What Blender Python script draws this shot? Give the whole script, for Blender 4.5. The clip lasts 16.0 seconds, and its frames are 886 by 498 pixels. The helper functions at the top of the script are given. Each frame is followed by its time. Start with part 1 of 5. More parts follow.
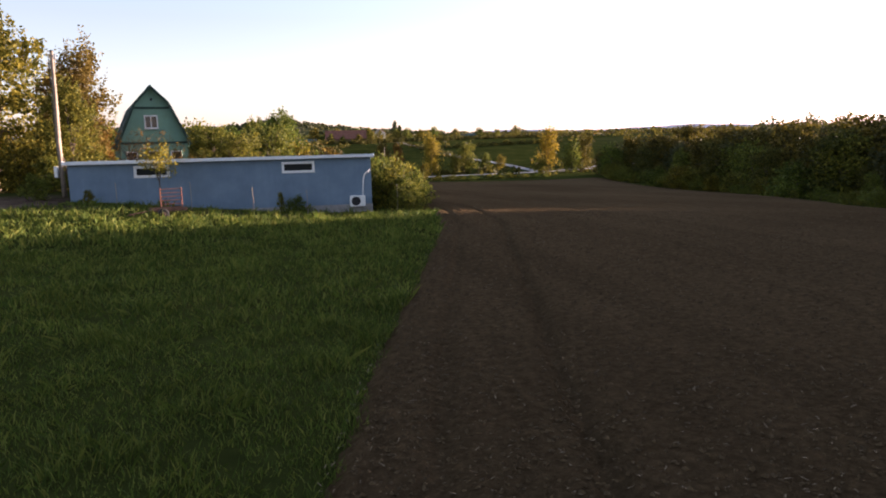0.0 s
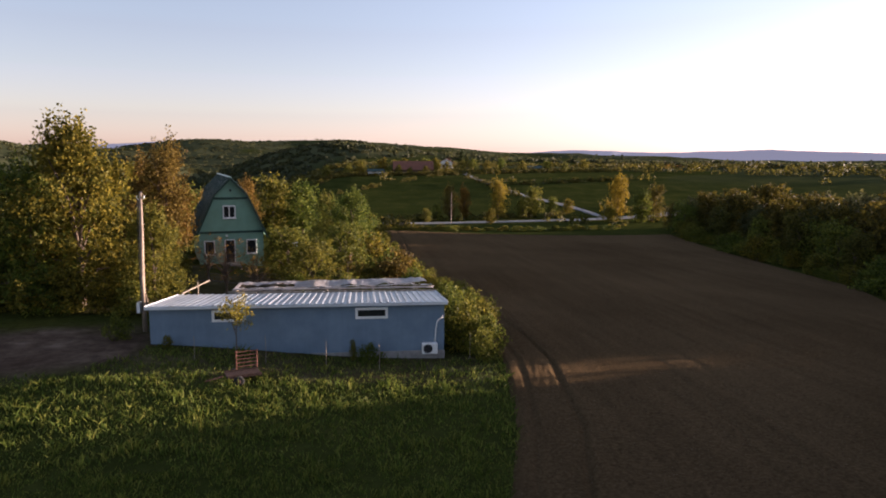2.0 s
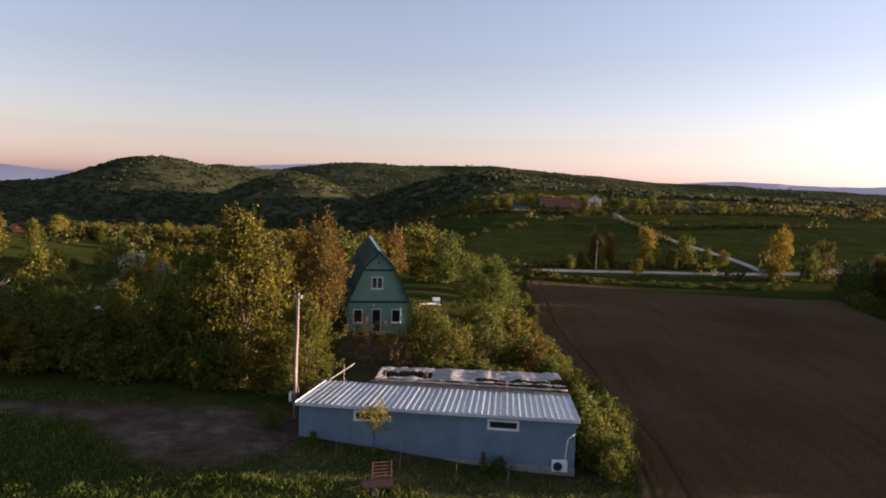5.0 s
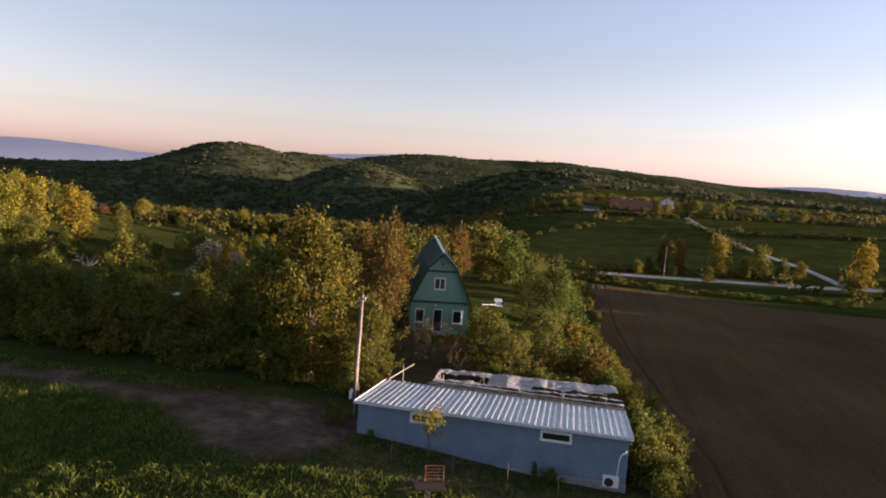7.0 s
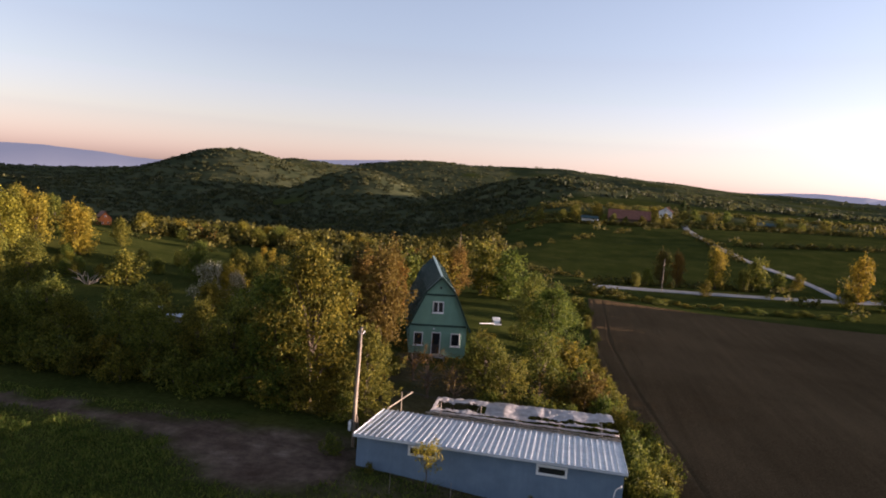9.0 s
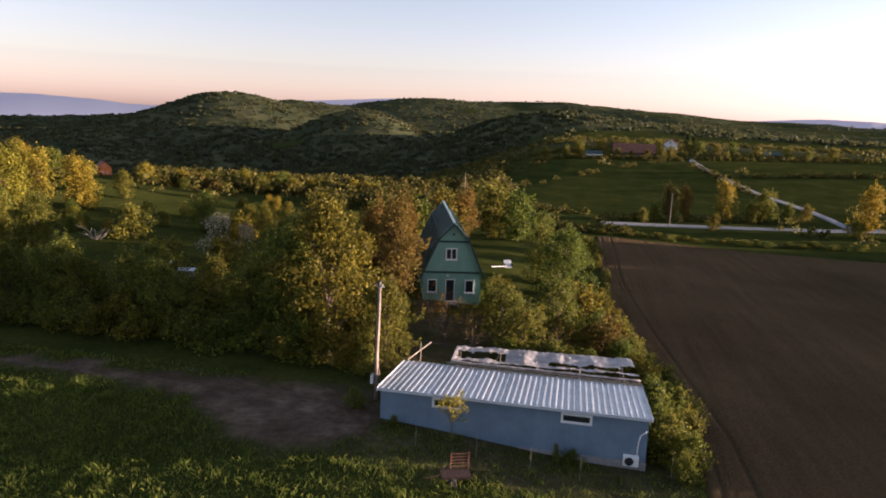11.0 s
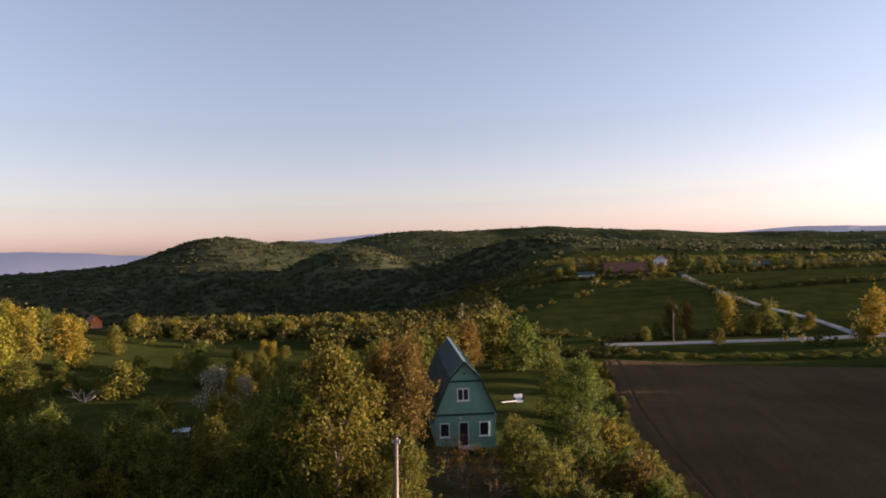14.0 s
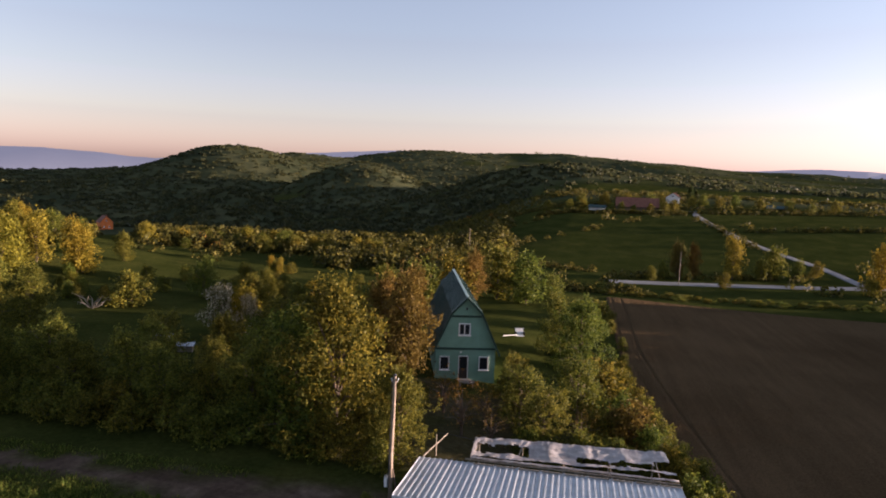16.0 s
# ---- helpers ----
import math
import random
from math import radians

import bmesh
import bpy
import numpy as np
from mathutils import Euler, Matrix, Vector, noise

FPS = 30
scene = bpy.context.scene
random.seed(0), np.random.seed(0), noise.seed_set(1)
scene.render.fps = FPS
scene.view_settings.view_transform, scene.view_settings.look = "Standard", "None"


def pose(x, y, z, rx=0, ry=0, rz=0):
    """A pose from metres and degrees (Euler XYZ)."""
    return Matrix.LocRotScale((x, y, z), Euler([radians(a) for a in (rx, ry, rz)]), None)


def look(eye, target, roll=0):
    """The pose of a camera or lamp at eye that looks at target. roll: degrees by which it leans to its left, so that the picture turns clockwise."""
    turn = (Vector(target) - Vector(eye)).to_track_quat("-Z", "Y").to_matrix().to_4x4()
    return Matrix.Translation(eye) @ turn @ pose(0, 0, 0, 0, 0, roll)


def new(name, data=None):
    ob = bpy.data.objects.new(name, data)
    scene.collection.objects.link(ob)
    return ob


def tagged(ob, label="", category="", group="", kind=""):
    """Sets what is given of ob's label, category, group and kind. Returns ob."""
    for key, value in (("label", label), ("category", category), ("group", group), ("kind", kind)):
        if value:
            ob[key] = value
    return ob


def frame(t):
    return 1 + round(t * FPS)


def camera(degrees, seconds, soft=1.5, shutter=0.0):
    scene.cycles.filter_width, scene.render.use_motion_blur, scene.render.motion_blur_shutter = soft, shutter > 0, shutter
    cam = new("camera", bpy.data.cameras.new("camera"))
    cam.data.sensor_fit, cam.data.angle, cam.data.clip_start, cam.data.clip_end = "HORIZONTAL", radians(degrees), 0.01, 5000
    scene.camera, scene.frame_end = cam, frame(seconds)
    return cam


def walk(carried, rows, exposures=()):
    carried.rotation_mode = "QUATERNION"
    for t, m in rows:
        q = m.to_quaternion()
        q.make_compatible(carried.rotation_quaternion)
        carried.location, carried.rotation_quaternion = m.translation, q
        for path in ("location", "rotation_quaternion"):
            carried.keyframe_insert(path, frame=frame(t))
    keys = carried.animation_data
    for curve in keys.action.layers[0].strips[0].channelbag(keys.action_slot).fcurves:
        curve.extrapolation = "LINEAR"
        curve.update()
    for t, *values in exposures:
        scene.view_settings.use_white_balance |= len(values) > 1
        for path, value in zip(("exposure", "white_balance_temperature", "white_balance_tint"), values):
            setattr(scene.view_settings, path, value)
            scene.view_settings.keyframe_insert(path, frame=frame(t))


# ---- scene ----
SKY, SUN = 0.1, 5.0
EXPOSURES = [(t, e + 0.1, 5850, 34) for t, e in ((0.0, 2.4), (1.5, 2.0), (2.5, 1.86), (3.0, 1.84), (3.5, 1.64), (5.0, 1.7), (7.5, 1.85), (9.2, 1.9), (11.3, 2.05), (12.8, 2.1), (13.7, 1.75), (15.0, 1.75), (16.0, 1.8))]
cam = camera(66.0, 16.0, soft=1.9)
PATH = [
    (0, (11.075, -37.076, 3.367), (11.482, -35.142, 3.06), -1.4),
    (0.5, (10.833, -36.65, 5.418), (11.246, -34.714, 5.134), -0.6),
    (1, (10.833, -36.326, 6.915), (11.215, -34.384, 6.627), 0.1),
    (1.5, (10.866, -35.833, 8.397), (11.188, -33.883, 8.09), 0.0),
    (2, (10.771, -35.224, 10.254), (11.003, -33.254, 9.996), 0.3),
    (2.5, (10.735, -35.049, 12.046), (10.899, -33.067, 11.83), 1.5),
    (3, (10.764, -34.984, 13.414), (10.884, -32.996, 13.225), 2.8),
    (3.5, (11.055, -34.983, 14.136), (10.965, -32.99, 13.989), 3.6),
    (4, (11.068, -34.982, 14.508), (10.86, -33.0, 14.349), 4.7),
    (4.5, (10.978, -35.134, 14.91), (10.841, -33.147, 14.732), 2.3),
    (5, (11.018, -35.471, 15.035), (10.829, -33.489, 14.842), 1.9),
    (5.2, (11.022, -35.599, 15.084), (10.776, -33.625, 14.878), 2.9),
    (7.5, (11.307, -36.171, 16.411), (10.925, -34.22, 16.19), 3.9),
    (8, (11.231, -36.34, 16.911), (10.846, -34.389, 16.7), 3.6),
    (8.5, (11.433, -36.614, 17.46), (11.027, -34.665, 17.271), 3.0),
    (9, (11.339, -36.562, 17.773), (10.961, -34.609, 17.568), 4.0),
    (9.2, (11.194, -36.445, 17.95), (10.832, -34.49, 17.737), 3.6),
    (11.3, (10.084, -35.841, 18.377), (9.7, -33.918, 17.987), 1.8),
    (11.5, (9.967, -35.884, 18.41), (9.562, -33.964, 18.025), 1.9),
    (12, (9.506, -35.724, 18.586), (9.055, -33.813, 18.202), 3.9),
    (12.5, (9.022, -35.15, 18.702), (8.575, -33.24, 18.312), 4.1),
    (13, (8.762, -34.659, 18.83), (8.341, -32.735, 18.487), 2.1),
    (13.5, (8.739, -34.137, 18.848), (8.345, -32.178, 18.756), -0.4),
    (14, (8.585, -33.785, 18.832), (8.228, -31.817, 18.824), -1.6),
    (14.5, (8.415, -33.342, 18.973), (8.07, -31.375, 18.866), -1.1),
    (15, (8.319, -33.13, 19.108), (7.963, -31.166, 18.973), -1.5),
    (15.5, (8.373, -33.071, 19.384), (7.99, -31.113, 19.247), 0.8),
    (16, (8.484, -32.975, 19.957), (8.103, -31.026, 19.718), 2.0),
]
walk(cam, [(t, look(eye, target, roll)) for t, eye, target, roll in PATH], exposures=EXPOSURES)

# ---- world and sun ----
SUN_AZ, SUN_EL = 73.0, 3.7   # degrees from +y towards +x, and above the horizon
world = bpy.data.worlds.new("sky")
scene.world = world
world.use_nodes = True
wn = world.node_tree.nodes
sky = wn.new("ShaderNodeTexSky")
sky.sky_type = "NISHITA"
sky.sun_disc = False
sky.sun_elevation, sky.sun_rotation = radians(SUN_EL), radians(SUN_AZ)
sky.altitude, sky.air_density, sky.dust_density, sky.ozone_density = 300, 1.0, 0.75, 1.5
wn["Background"].inputs["Strength"].default_value = SKY
soft_sky = wn.new("ShaderNodeHueSaturation")
soft_sky.inputs["Saturation"].default_value = 0.6
soft_sky.inputs["Hue"].default_value = 0.482
world.node_tree.links.new(sky.outputs[0], soft_sky.inputs["Color"])
world.node_tree.links.new(soft_sky.outputs[0], wn["Background"].inputs["Color"])
sun = new("sun", bpy.data.lights.new("sun", "SUN"))
sun.data.energy, sun.data.angle, sun.data.color = SUN, radians(0.6), (1.0, 0.79, 0.52)
_d = Vector((math.sin(radians(SUN_AZ)) * math.cos(radians(SUN_EL)), math.cos(radians(SUN_AZ)) * math.cos(radians(SUN_EL)), math.sin(radians(SUN_EL))))
sun.matrix_world = look(_d * 100, (0, 0, 0))


# ---- materials ----
def material(name, rough=0.8, metal=0.0, spec=0.3):
    m = bpy.data.materials.new(name)
    m.use_nodes = True
    b = m.node_tree.nodes["Principled BSDF"]
    b.inputs["Roughness"].default_value, b.inputs["Metallic"].default_value = rough, metal
    b.inputs["Specular IOR Level"].default_value = spec
    return m, m.node_tree.nodes, m.node_tree.links, b


def noise_node(n, l, scale, detail=4.0, rough=0.6, space="Object", stretch=None):
    tc = n.new("ShaderNodeTexCoord")
    no = n.new("ShaderNodeTexNoise")
    no.inputs["Scale"].default_value, no.inputs["Detail"].default_value, no.inputs["Roughness"].default_value = scale, detail, rough
    if stretch:
        mp = n.new("ShaderNodeMapping")
        mp.inputs["Scale"].default_value = stretch
        l.new(tc.outputs[space], mp.inputs[0])
        l.new(mp.outputs[0], no.inputs["Vector"])
    else:
        l.new(tc.outputs[space], no.inputs["Vector"])
    return no.outputs["Fac"]


def ramp(n, l, fac, stops):
    r = n.new("ShaderNodeValToRGB")
    e = r.color_ramp.elements
    while len(e) < len(stops):
        e.new(0.5)
    for k, (pos, col) in zip(e, stops):
        k.position, k.color = pos, (*col, 1)
    l.new(fac, r.inputs[0])
    return r.outputs[0]


def mix(n, l, fac, a, b, mode="MIX"):
    m = n.new("ShaderNodeMix")
    m.data_type, m.blend_type = "RGBA", mode
    if isinstance(fac, float):
        m.inputs[0].default_value = fac
    else:
        l.new(fac, m.inputs[0])
    for s, v in ((6, a), (7, b)):
        if isinstance(v, tuple):
            m.inputs[s].default_value = (*v, 1)
        else:
            l.new(v, m.inputs[s])
    return m.outputs[2]


def bump(n, l, b, fac, strength=0.3, dist=0.02):
    bp = n.new("ShaderNodeBump")
    bp.inputs["Strength"].default_value, bp.inputs["Distance"].default_value = strength, dist
    l.new(fac, bp.inputs["Height"])
    l.new(bp.outputs[0], b.inputs["Normal"])


def plain(name, col, var=0.25, scale=3.0, rough=0.7, metal=0.0, spec=0.3, bumps=0.15, dist=0.01):
    """A painted or worn surface: two scales of blotch and a fine grain."""
    m, n, l, b = material(name, rough, metal, spec)
    big, fine = noise_node(n, l, scale), noise_node(n, l, scale * 14)
    dark, light = tuple(c * (1 - var) for c in col), tuple(min(1, c * (1 + var)) for c in col)
    c1 = ramp(n, l, big, [(0.3, dark), (0.7, light)])
    c2 = ramp(n, l, fine, [(0.3, (0.82,) * 3), (0.7, (1.0,) * 3)])
    l.new(mix(n, l, 1.0, c1, c2, "MULTIPLY"), b.inputs["Base Color"])
    bump(n, l, b, fine, bumps, dist)
    return m


def leaf_material(name, dark, light, tip):
    """Foliage: each leaf its own tint, clumps vary, light shines through."""
    m, n, l, b = material(name, 0.65, 0.0, 0.1)
    geo, info = n.new("ShaderNodeNewGeometry"), n.new("ShaderNodeObjectInfo")
    c = ramp(n, l, geo.outputs["Random Per Island"], [(0.0, dark), (0.55, light), (1.0, tip)])
    clump = ramp(n, l, noise_node(n, l, 0.7, 3), [(0.3, (0.6, 0.62, 0.6)), (0.7, (1.0, 1.0, 1.0))])
    c = mix(n, l, 1.0, c, clump, "MULTIPLY")
    own = ramp(n, l, info.outputs["Random"], [(0.0, (0.68, 0.82, 0.75)), (0.5, (0.95, 0.95, 0.9)), (1.0, (1.0, 0.85, 0.66))])
    c = mix(n, l, 1.0, c, own, "MULTIPLY")
    l.new(c, b.inputs["Base Color"])
    tr = n.new("ShaderNodeBsdfTranslucent")
    l.new(c, tr.inputs["Color"])
    ms = n.new("ShaderNodeMixShader")
    ms.inputs[0].default_value = 0.38
    l.new(b.outputs[0], ms.inputs[1])
    l.new(tr.outputs[0], ms.inputs[2])
    l.new(ms.outputs[0], n["Material Output"].inputs["Surface"])
    return m


LEAF_GREEN = leaf_material("leaf_green", (0.056, 0.072, 0.015), (0.15, 0.168, 0.026), (0.29, 0.27, 0.038))
LEAF_OLIVE = leaf_material("leaf_olive", (0.05, 0.06, 0.012), (0.16, 0.152, 0.022), (0.31, 0.255, 0.034))
# Yellow young leaf, its colour raised to gold for trees in low sun.
LEAF_SUN_GOLD = leaf_material("leaf_sun_gold", (0.1, 0.092, 0.013), (0.28, 0.225, 0.024), (0.46, 0.36, 0.036))
LEAF_RUST = leaf_material("leaf_rust", (0.09, 0.053, 0.014), (0.21, 0.13, 0.028), (0.31, 0.2, 0.04))
LEAF_WOOD = leaf_material("leaf_woodland", (0.042, 0.045, 0.012), (0.098, 0.092, 0.018), (0.18, 0.155, 0.03))
LEAF_DARK = leaf_material("leaf_dark", (0.025, 0.04, 0.012), (0.05, 0.07, 0.018), (0.09, 0.1, 0.025))
# Far foliage: leaf colours greyed and drawn together to stand in for haze.
LEAF_HAZED = leaf_material("leaf_hazed", (0.046, 0.054, 0.026), (0.06, 0.068, 0.031), (0.078, 0.083, 0.036))
LEAF_OLIVE_HAZED = leaf_material("leaf_olive_hazed", (0.065, 0.07, 0.03), (0.088, 0.088, 0.034), (0.12, 0.11, 0.04))
LEAF_BLOSSOM = leaf_material("leaf_blossom", (0.1, 0.1, 0.025), (0.34, 0.29, 0.15), (0.88, 0.76, 0.62))
GRASS = leaf_material("grass_blade", (0.06, 0.1, 0.018), (0.125, 0.175, 0.028), (0.25, 0.26, 0.055))
BARK = plain("bark", (0.11, 0.08, 0.055), 0.4, 6.0, 0.9, bumps=0.6, dist=0.03)
WOOD = plain("grey_wood", (0.3, 0.25, 0.19), 0.3, 4.0, 0.85, bumps=0.4)
POLE = plain("weathered_pole", (0.27, 0.21, 0.155), 0.25, 2.0, 0.85, bumps=0.4)
WHITE = plain("white_paint", (0.8, 0.8, 0.78), 0.06, 2.0, 0.4)
FASCIA = plain("white_metal_trim", (0.72, 0.76, 0.8), 0.08, 2.0, 0.35, 0.3)
GREEN_WALL = plain("green_render", (0.2, 0.36, 0.27), 0.1, 1.2, 0.85, bumps=0.25)
GREEN_DARK = plain("dark_green_board", (0.025, 0.06, 0.045), 0.3, 3.0, 0.6)
GREEN_ROOF = plain("dark_green_roof_sheet", (0.045, 0.085, 0.075), 0.25, 1.5, 0.45, 0.2)
GREEN_CAP = plain("pale_green_ridge_metal", (0.3, 0.42, 0.37), 0.15, 2.0, 0.4, 0.3)
DOOR_BROWN = plain("dark_brown_door", (0.04, 0.032, 0.03), 0.3, 4.0, 0.5)
ROOM_DARK = plain("dark_room", (0.02, 0.02, 0.022), 0.2, 2.0, 0.8)
METAL_GREY = plain("grey_metal", (0.45, 0.46, 0.47), 0.15, 4.0, 0.4, 0.7)
RUSTY_RED = plain("rusty_red_steel", (0.3, 0.13, 0.085), 0.35, 6.0, 0.7, 0.2)
RUST_DARK = plain("dark_rusted_steel", (0.07, 0.04, 0.03), 0.4, 6.0, 0.85)
RUBBER = plain("black_rubber", (0.02, 0.02, 0.02), 0.3, 8.0, 0.85)
GRILLE = plain("dark_grille", (0.04, 0.04, 0.045), 0.2, 8.0, 0.5, 0.4)
PLINTH = plain("grey_concrete", (0.3, 0.28, 0.26), 0.25, 2.5, 0.95, bumps=0.5)
ORANGE_WALL = plain("orange_render", (0.7, 0.2, 0.05), 0.12, 0.6, 0.85)
CREAM_WALL = plain("white_render", (0.75, 0.73, 0.7), 0.08, 0.6, 0.85)
TILE_ROOF = plain("brown_tile_roof", (0.2, 0.085, 0.055), 0.3, 1.0, 0.85)
ROAD = plain("pale_asphalt", (0.22, 0.215, 0.21), 0.18, 0.4, 0.7, bumps=0.3)
PANE_GLASS, _n, _l, _b = material("window_glass", 0.05, 0.0, 0.6)
_b.inputs["Base Color"].default_value = (0.02, 0.022, 0.025, 1)


def shed_wall_material():
    """Pale blue-grey render, dirty towards a ragged splash line, with streaks."""
    m, n, l, b = material("blue_grey_render", 0.85, 0, 0.25)
    base = ramp(n, l, noise_node(n, l, 0.9, 5), [(0.3, (0.128, 0.182, 0.242)), (0.7, (0.176, 0.244, 0.315))])
    streak = ramp(n, l, noise_node(n, l, 1.0, 4, 0.6, "Object", (5, 5, 0.35)), [(0.3, (0.93, 0.93, 0.92)), (0.7, (1, 1, 1))])
    l.new(mix(n, l, 1.0, base, streak, "MULTIPLY"), b.inputs["Base Color"])
    bump(n, l, b, noise_node(n, l, 40, 3), 0.25, 0.01)
    return m


def roof_metal_material():
    m, n, l, b = material("galvanised_roof", 0.38, 0.55, 0.5)
    info = n.new("ShaderNodeObjectInfo")
    c = ramp(n, l, noise_node(n, l, 1.2, 5), [(0.3, (0.38, 0.42, 0.455)), (0.7, (0.51, 0.55, 0.58))])
    t = ramp(n, l, info.outputs["Random"], [(0, (0.92, 0.92, 0.92)), (1, (1, 1, 1))])
    l.new(mix(n, l, 1.0, c, t, "MULTIPLY"), b.inputs["Base Color"])
    l.new(ramp(n, l, noise_node(n, l, 3, 4), [(0.3, (0.3,) * 3), (0.7, (0.5,) * 3)]), b.inputs["Roughness"])
    return m


def plastic_sheet_material():
    m, n, l, b = material("torn_plastic_sheet", 0.35, 0.0, 0.5)
    c = ramp(n, l, noise_node(n, l, 1.6, 6), [(0.3, (0.38, 0.33, 0.3)), (0.55, (0.6, 0.55, 0.52)), (0.75, (0.8, 0.75, 0.72))])
    l.new(c, b.inputs["Base Color"])
    bump(n, l, b, noise_node(n, l, 7, 6, 0.7), 0.8, 0.06)
    tr = n.new("ShaderNodeBsdfTranslucent")
    l.new(c, tr.inputs["Color"])
    ms = n.new("ShaderNodeMixShader")
    ms.inputs[0].default_value = 0.35
    l.new(b.outputs[0], ms.inputs[1])
    l.new(tr.outputs[0], ms.inputs[2])
    l.new(ms.outputs[0], n["Material Output"].inputs["Surface"])
    return m


def soil_material():
    """Tilled brown earth with drier crumbs and paler worn bands along the rows."""
    m, n, l, b = material("tilled_soil", 1.0, 0, 0.0)
    c = ramp(n, l, noise_node(n, l, 0.05, 4), [(0.3, (0.095, 0.064, 0.033)), (0.7, (0.138, 0.094, 0.049))])
    rows = ramp(n, l, noise_node(n, l, 1.0, 3, 0.6, "Object", (1.1, 0.02, 1)), [(0.32, (0.86, 0.85, 0.84)), (0.68, (1.05, 1.03, 1.01))])
    crumbs = ramp(n, l, noise_node(n, l, 7, 6, 0.75), [(0.3, (0.5, 0.49, 0.48)), (0.55, (1, 1, 1)), (0.75, (1.6, 1.55, 1.45))])
    l.new(mix(n, l, 1.0, mix(n, l, 1.0, c, rows, "MULTIPLY"), crumbs, "MULTIPLY"), b.inputs["Base Color"])
    bump(n, l, b, noise_node(n, l, 11, 8, 0.75), 1.0, 0.14)
    return m


def land_material():
    """Meadow, bare earth and far woodland, by the land cover stored on the ground sheet."""
    m, n, l, b = material("land", 1.0, 0, 0.0)
    at = n.new("ShaderNodeVertexColor")
    at.layer_name = "cover"
    sep = n.new("ShaderNodeSeparateColor")
    l.new(at.outputs[0], sep.inputs[0])
    fine, mid, wide = noise_node(n, l, 2.5, 6, 0.7), noise_node(n, l, 0.12, 5), noise_node(n, l, 0.012, 6)
    meadow = ramp(n, l, mid, [(0.3, (0.03, 0.038, 0.009)), (0.55, (0.047, 0.055, 0.013)), (0.75, (0.074, 0.073, 0.018))])
    grain = ramp(n, l, fine, [(0.3, (0.6, 0.6, 0.6)), (0.7, (1.1, 1.1, 1.05))])
    meadow = mix(n, l, 1.0, meadow, grain, "MULTIPLY")
    earth = mix(n, l, 1.0, ramp(n, l, noise_node(n, l, 0.6, 5), [(0.3, (0.075, 0.05, 0.036)), (0.55, (0.12, 0.085, 0.062)), (0.75, (0.22, 0.165, 0.125))]), grain, "MULTIPLY")
    # far woodland tones, greyed and lifted in colour towards haze
    wood = ramp(n, l, noise_node(n, l, 0.05, 6, 0.75), [(0.32, (0.045, 0.051, 0.028)), (0.5, (0.059, 0.066, 0.035)), (0.68, (0.08, 0.085, 0.042))])
    patch = ramp(n, l, wide, [(0.42, (0.7, 0.75, 0.7)), (0.58, (1.15, 1.1, 1.0))])
    wood = mix(n, l, 1.0, wood, patch, "MULTIPLY")
    c = mix(n, l, sep.outputs[2], meadow, wood)
    c = mix(n, l, sep.outputs[0], c, earth)
    l.new(c, b.inputs["Base Color"])
    bump(n, l, b, fine, 0.6, 0.1)
    return m


SHED_WALL, ROOF_METAL, SHEET, SOIL, LAND = shed_wall_material(), roof_metal_material(), plastic_sheet_material(), soil_material(), land_material()
# Pale bluish emission stands in for the haze over the far mountains.
MOUNTAIN, _n, _l, _b = material("hazy_range_glow", 1.0, 0.0, 0.0)
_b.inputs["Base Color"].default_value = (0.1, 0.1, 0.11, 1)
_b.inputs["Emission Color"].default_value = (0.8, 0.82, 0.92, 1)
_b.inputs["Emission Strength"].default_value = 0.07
CRUMB = plain("dry_soil_crumb", (0.075, 0.05, 0.024), 0.35, 9.0, 0.95, spec=0.1, bumps=0.3)
STRAW = plain("straw", (0.22, 0.16, 0.09), 0.2, 5.0, 0.8)


# ---- building helpers ----
def empty(name, x=0.0, y=0.0, z=0.0, rz=0.0):
    ob = new(name)
    ob.matrix_world = pose(x, y, z, 0, 0, rz)
    return ob


def put(name, me, mat, parent=None, label="", smooth=False):
    if mat and not me.materials:
        me.materials.append(mat)
    if smooth:
        me.polygons.foreach_set("use_smooth", [True] * len(me.polygons))
    ob = new(name, me)
    if parent:
        ob.parent = parent
    return tagged(ob, label)


def part(name, bm, mat, parent=None, label="", smooth=False):
    me = bpy.data.meshes.new(name)
    bm.to_mesh(me)
    bm.free()
    return put(name, me, mat, parent, label, smooth)


def pydata(name, verts, faces):
    me = bpy.data.meshes.new(name)
    me.from_pydata(verts, [], faces)
    return me


def box(bm, x0, x1, y0, y1, z0, z1, bevel=0.0, m=None):
    r = bmesh.ops.create_cube(bm, size=1.0)["verts"]
    bmesh.ops.scale(bm, vec=(x1 - x0, y1 - y0, z1 - z0), verts=r)
    bmesh.ops.translate(bm, vec=((x0 + x1) / 2, (y0 + y1) / 2, (z0 + z1) / 2), verts=r)
    if bevel:
        es = list({e for v in r for e in v.link_edges})
        out = bmesh.ops.bevel(bm, geom=es, offset=bevel, segments=1, affect="EDGES")
        r = list({v for f in out["faces"] for v in f.verts} | {v for v in r if v.is_valid})
    if m is not None:
        bmesh.ops.transform(bm, matrix=m, verts=[v for v in r if v.is_valid])
    return bm


def boxes(*rows, bevel=0.0):
    bm = bmesh.new()
    for row in rows:
        box(bm, *row, bevel=bevel)
    return bm


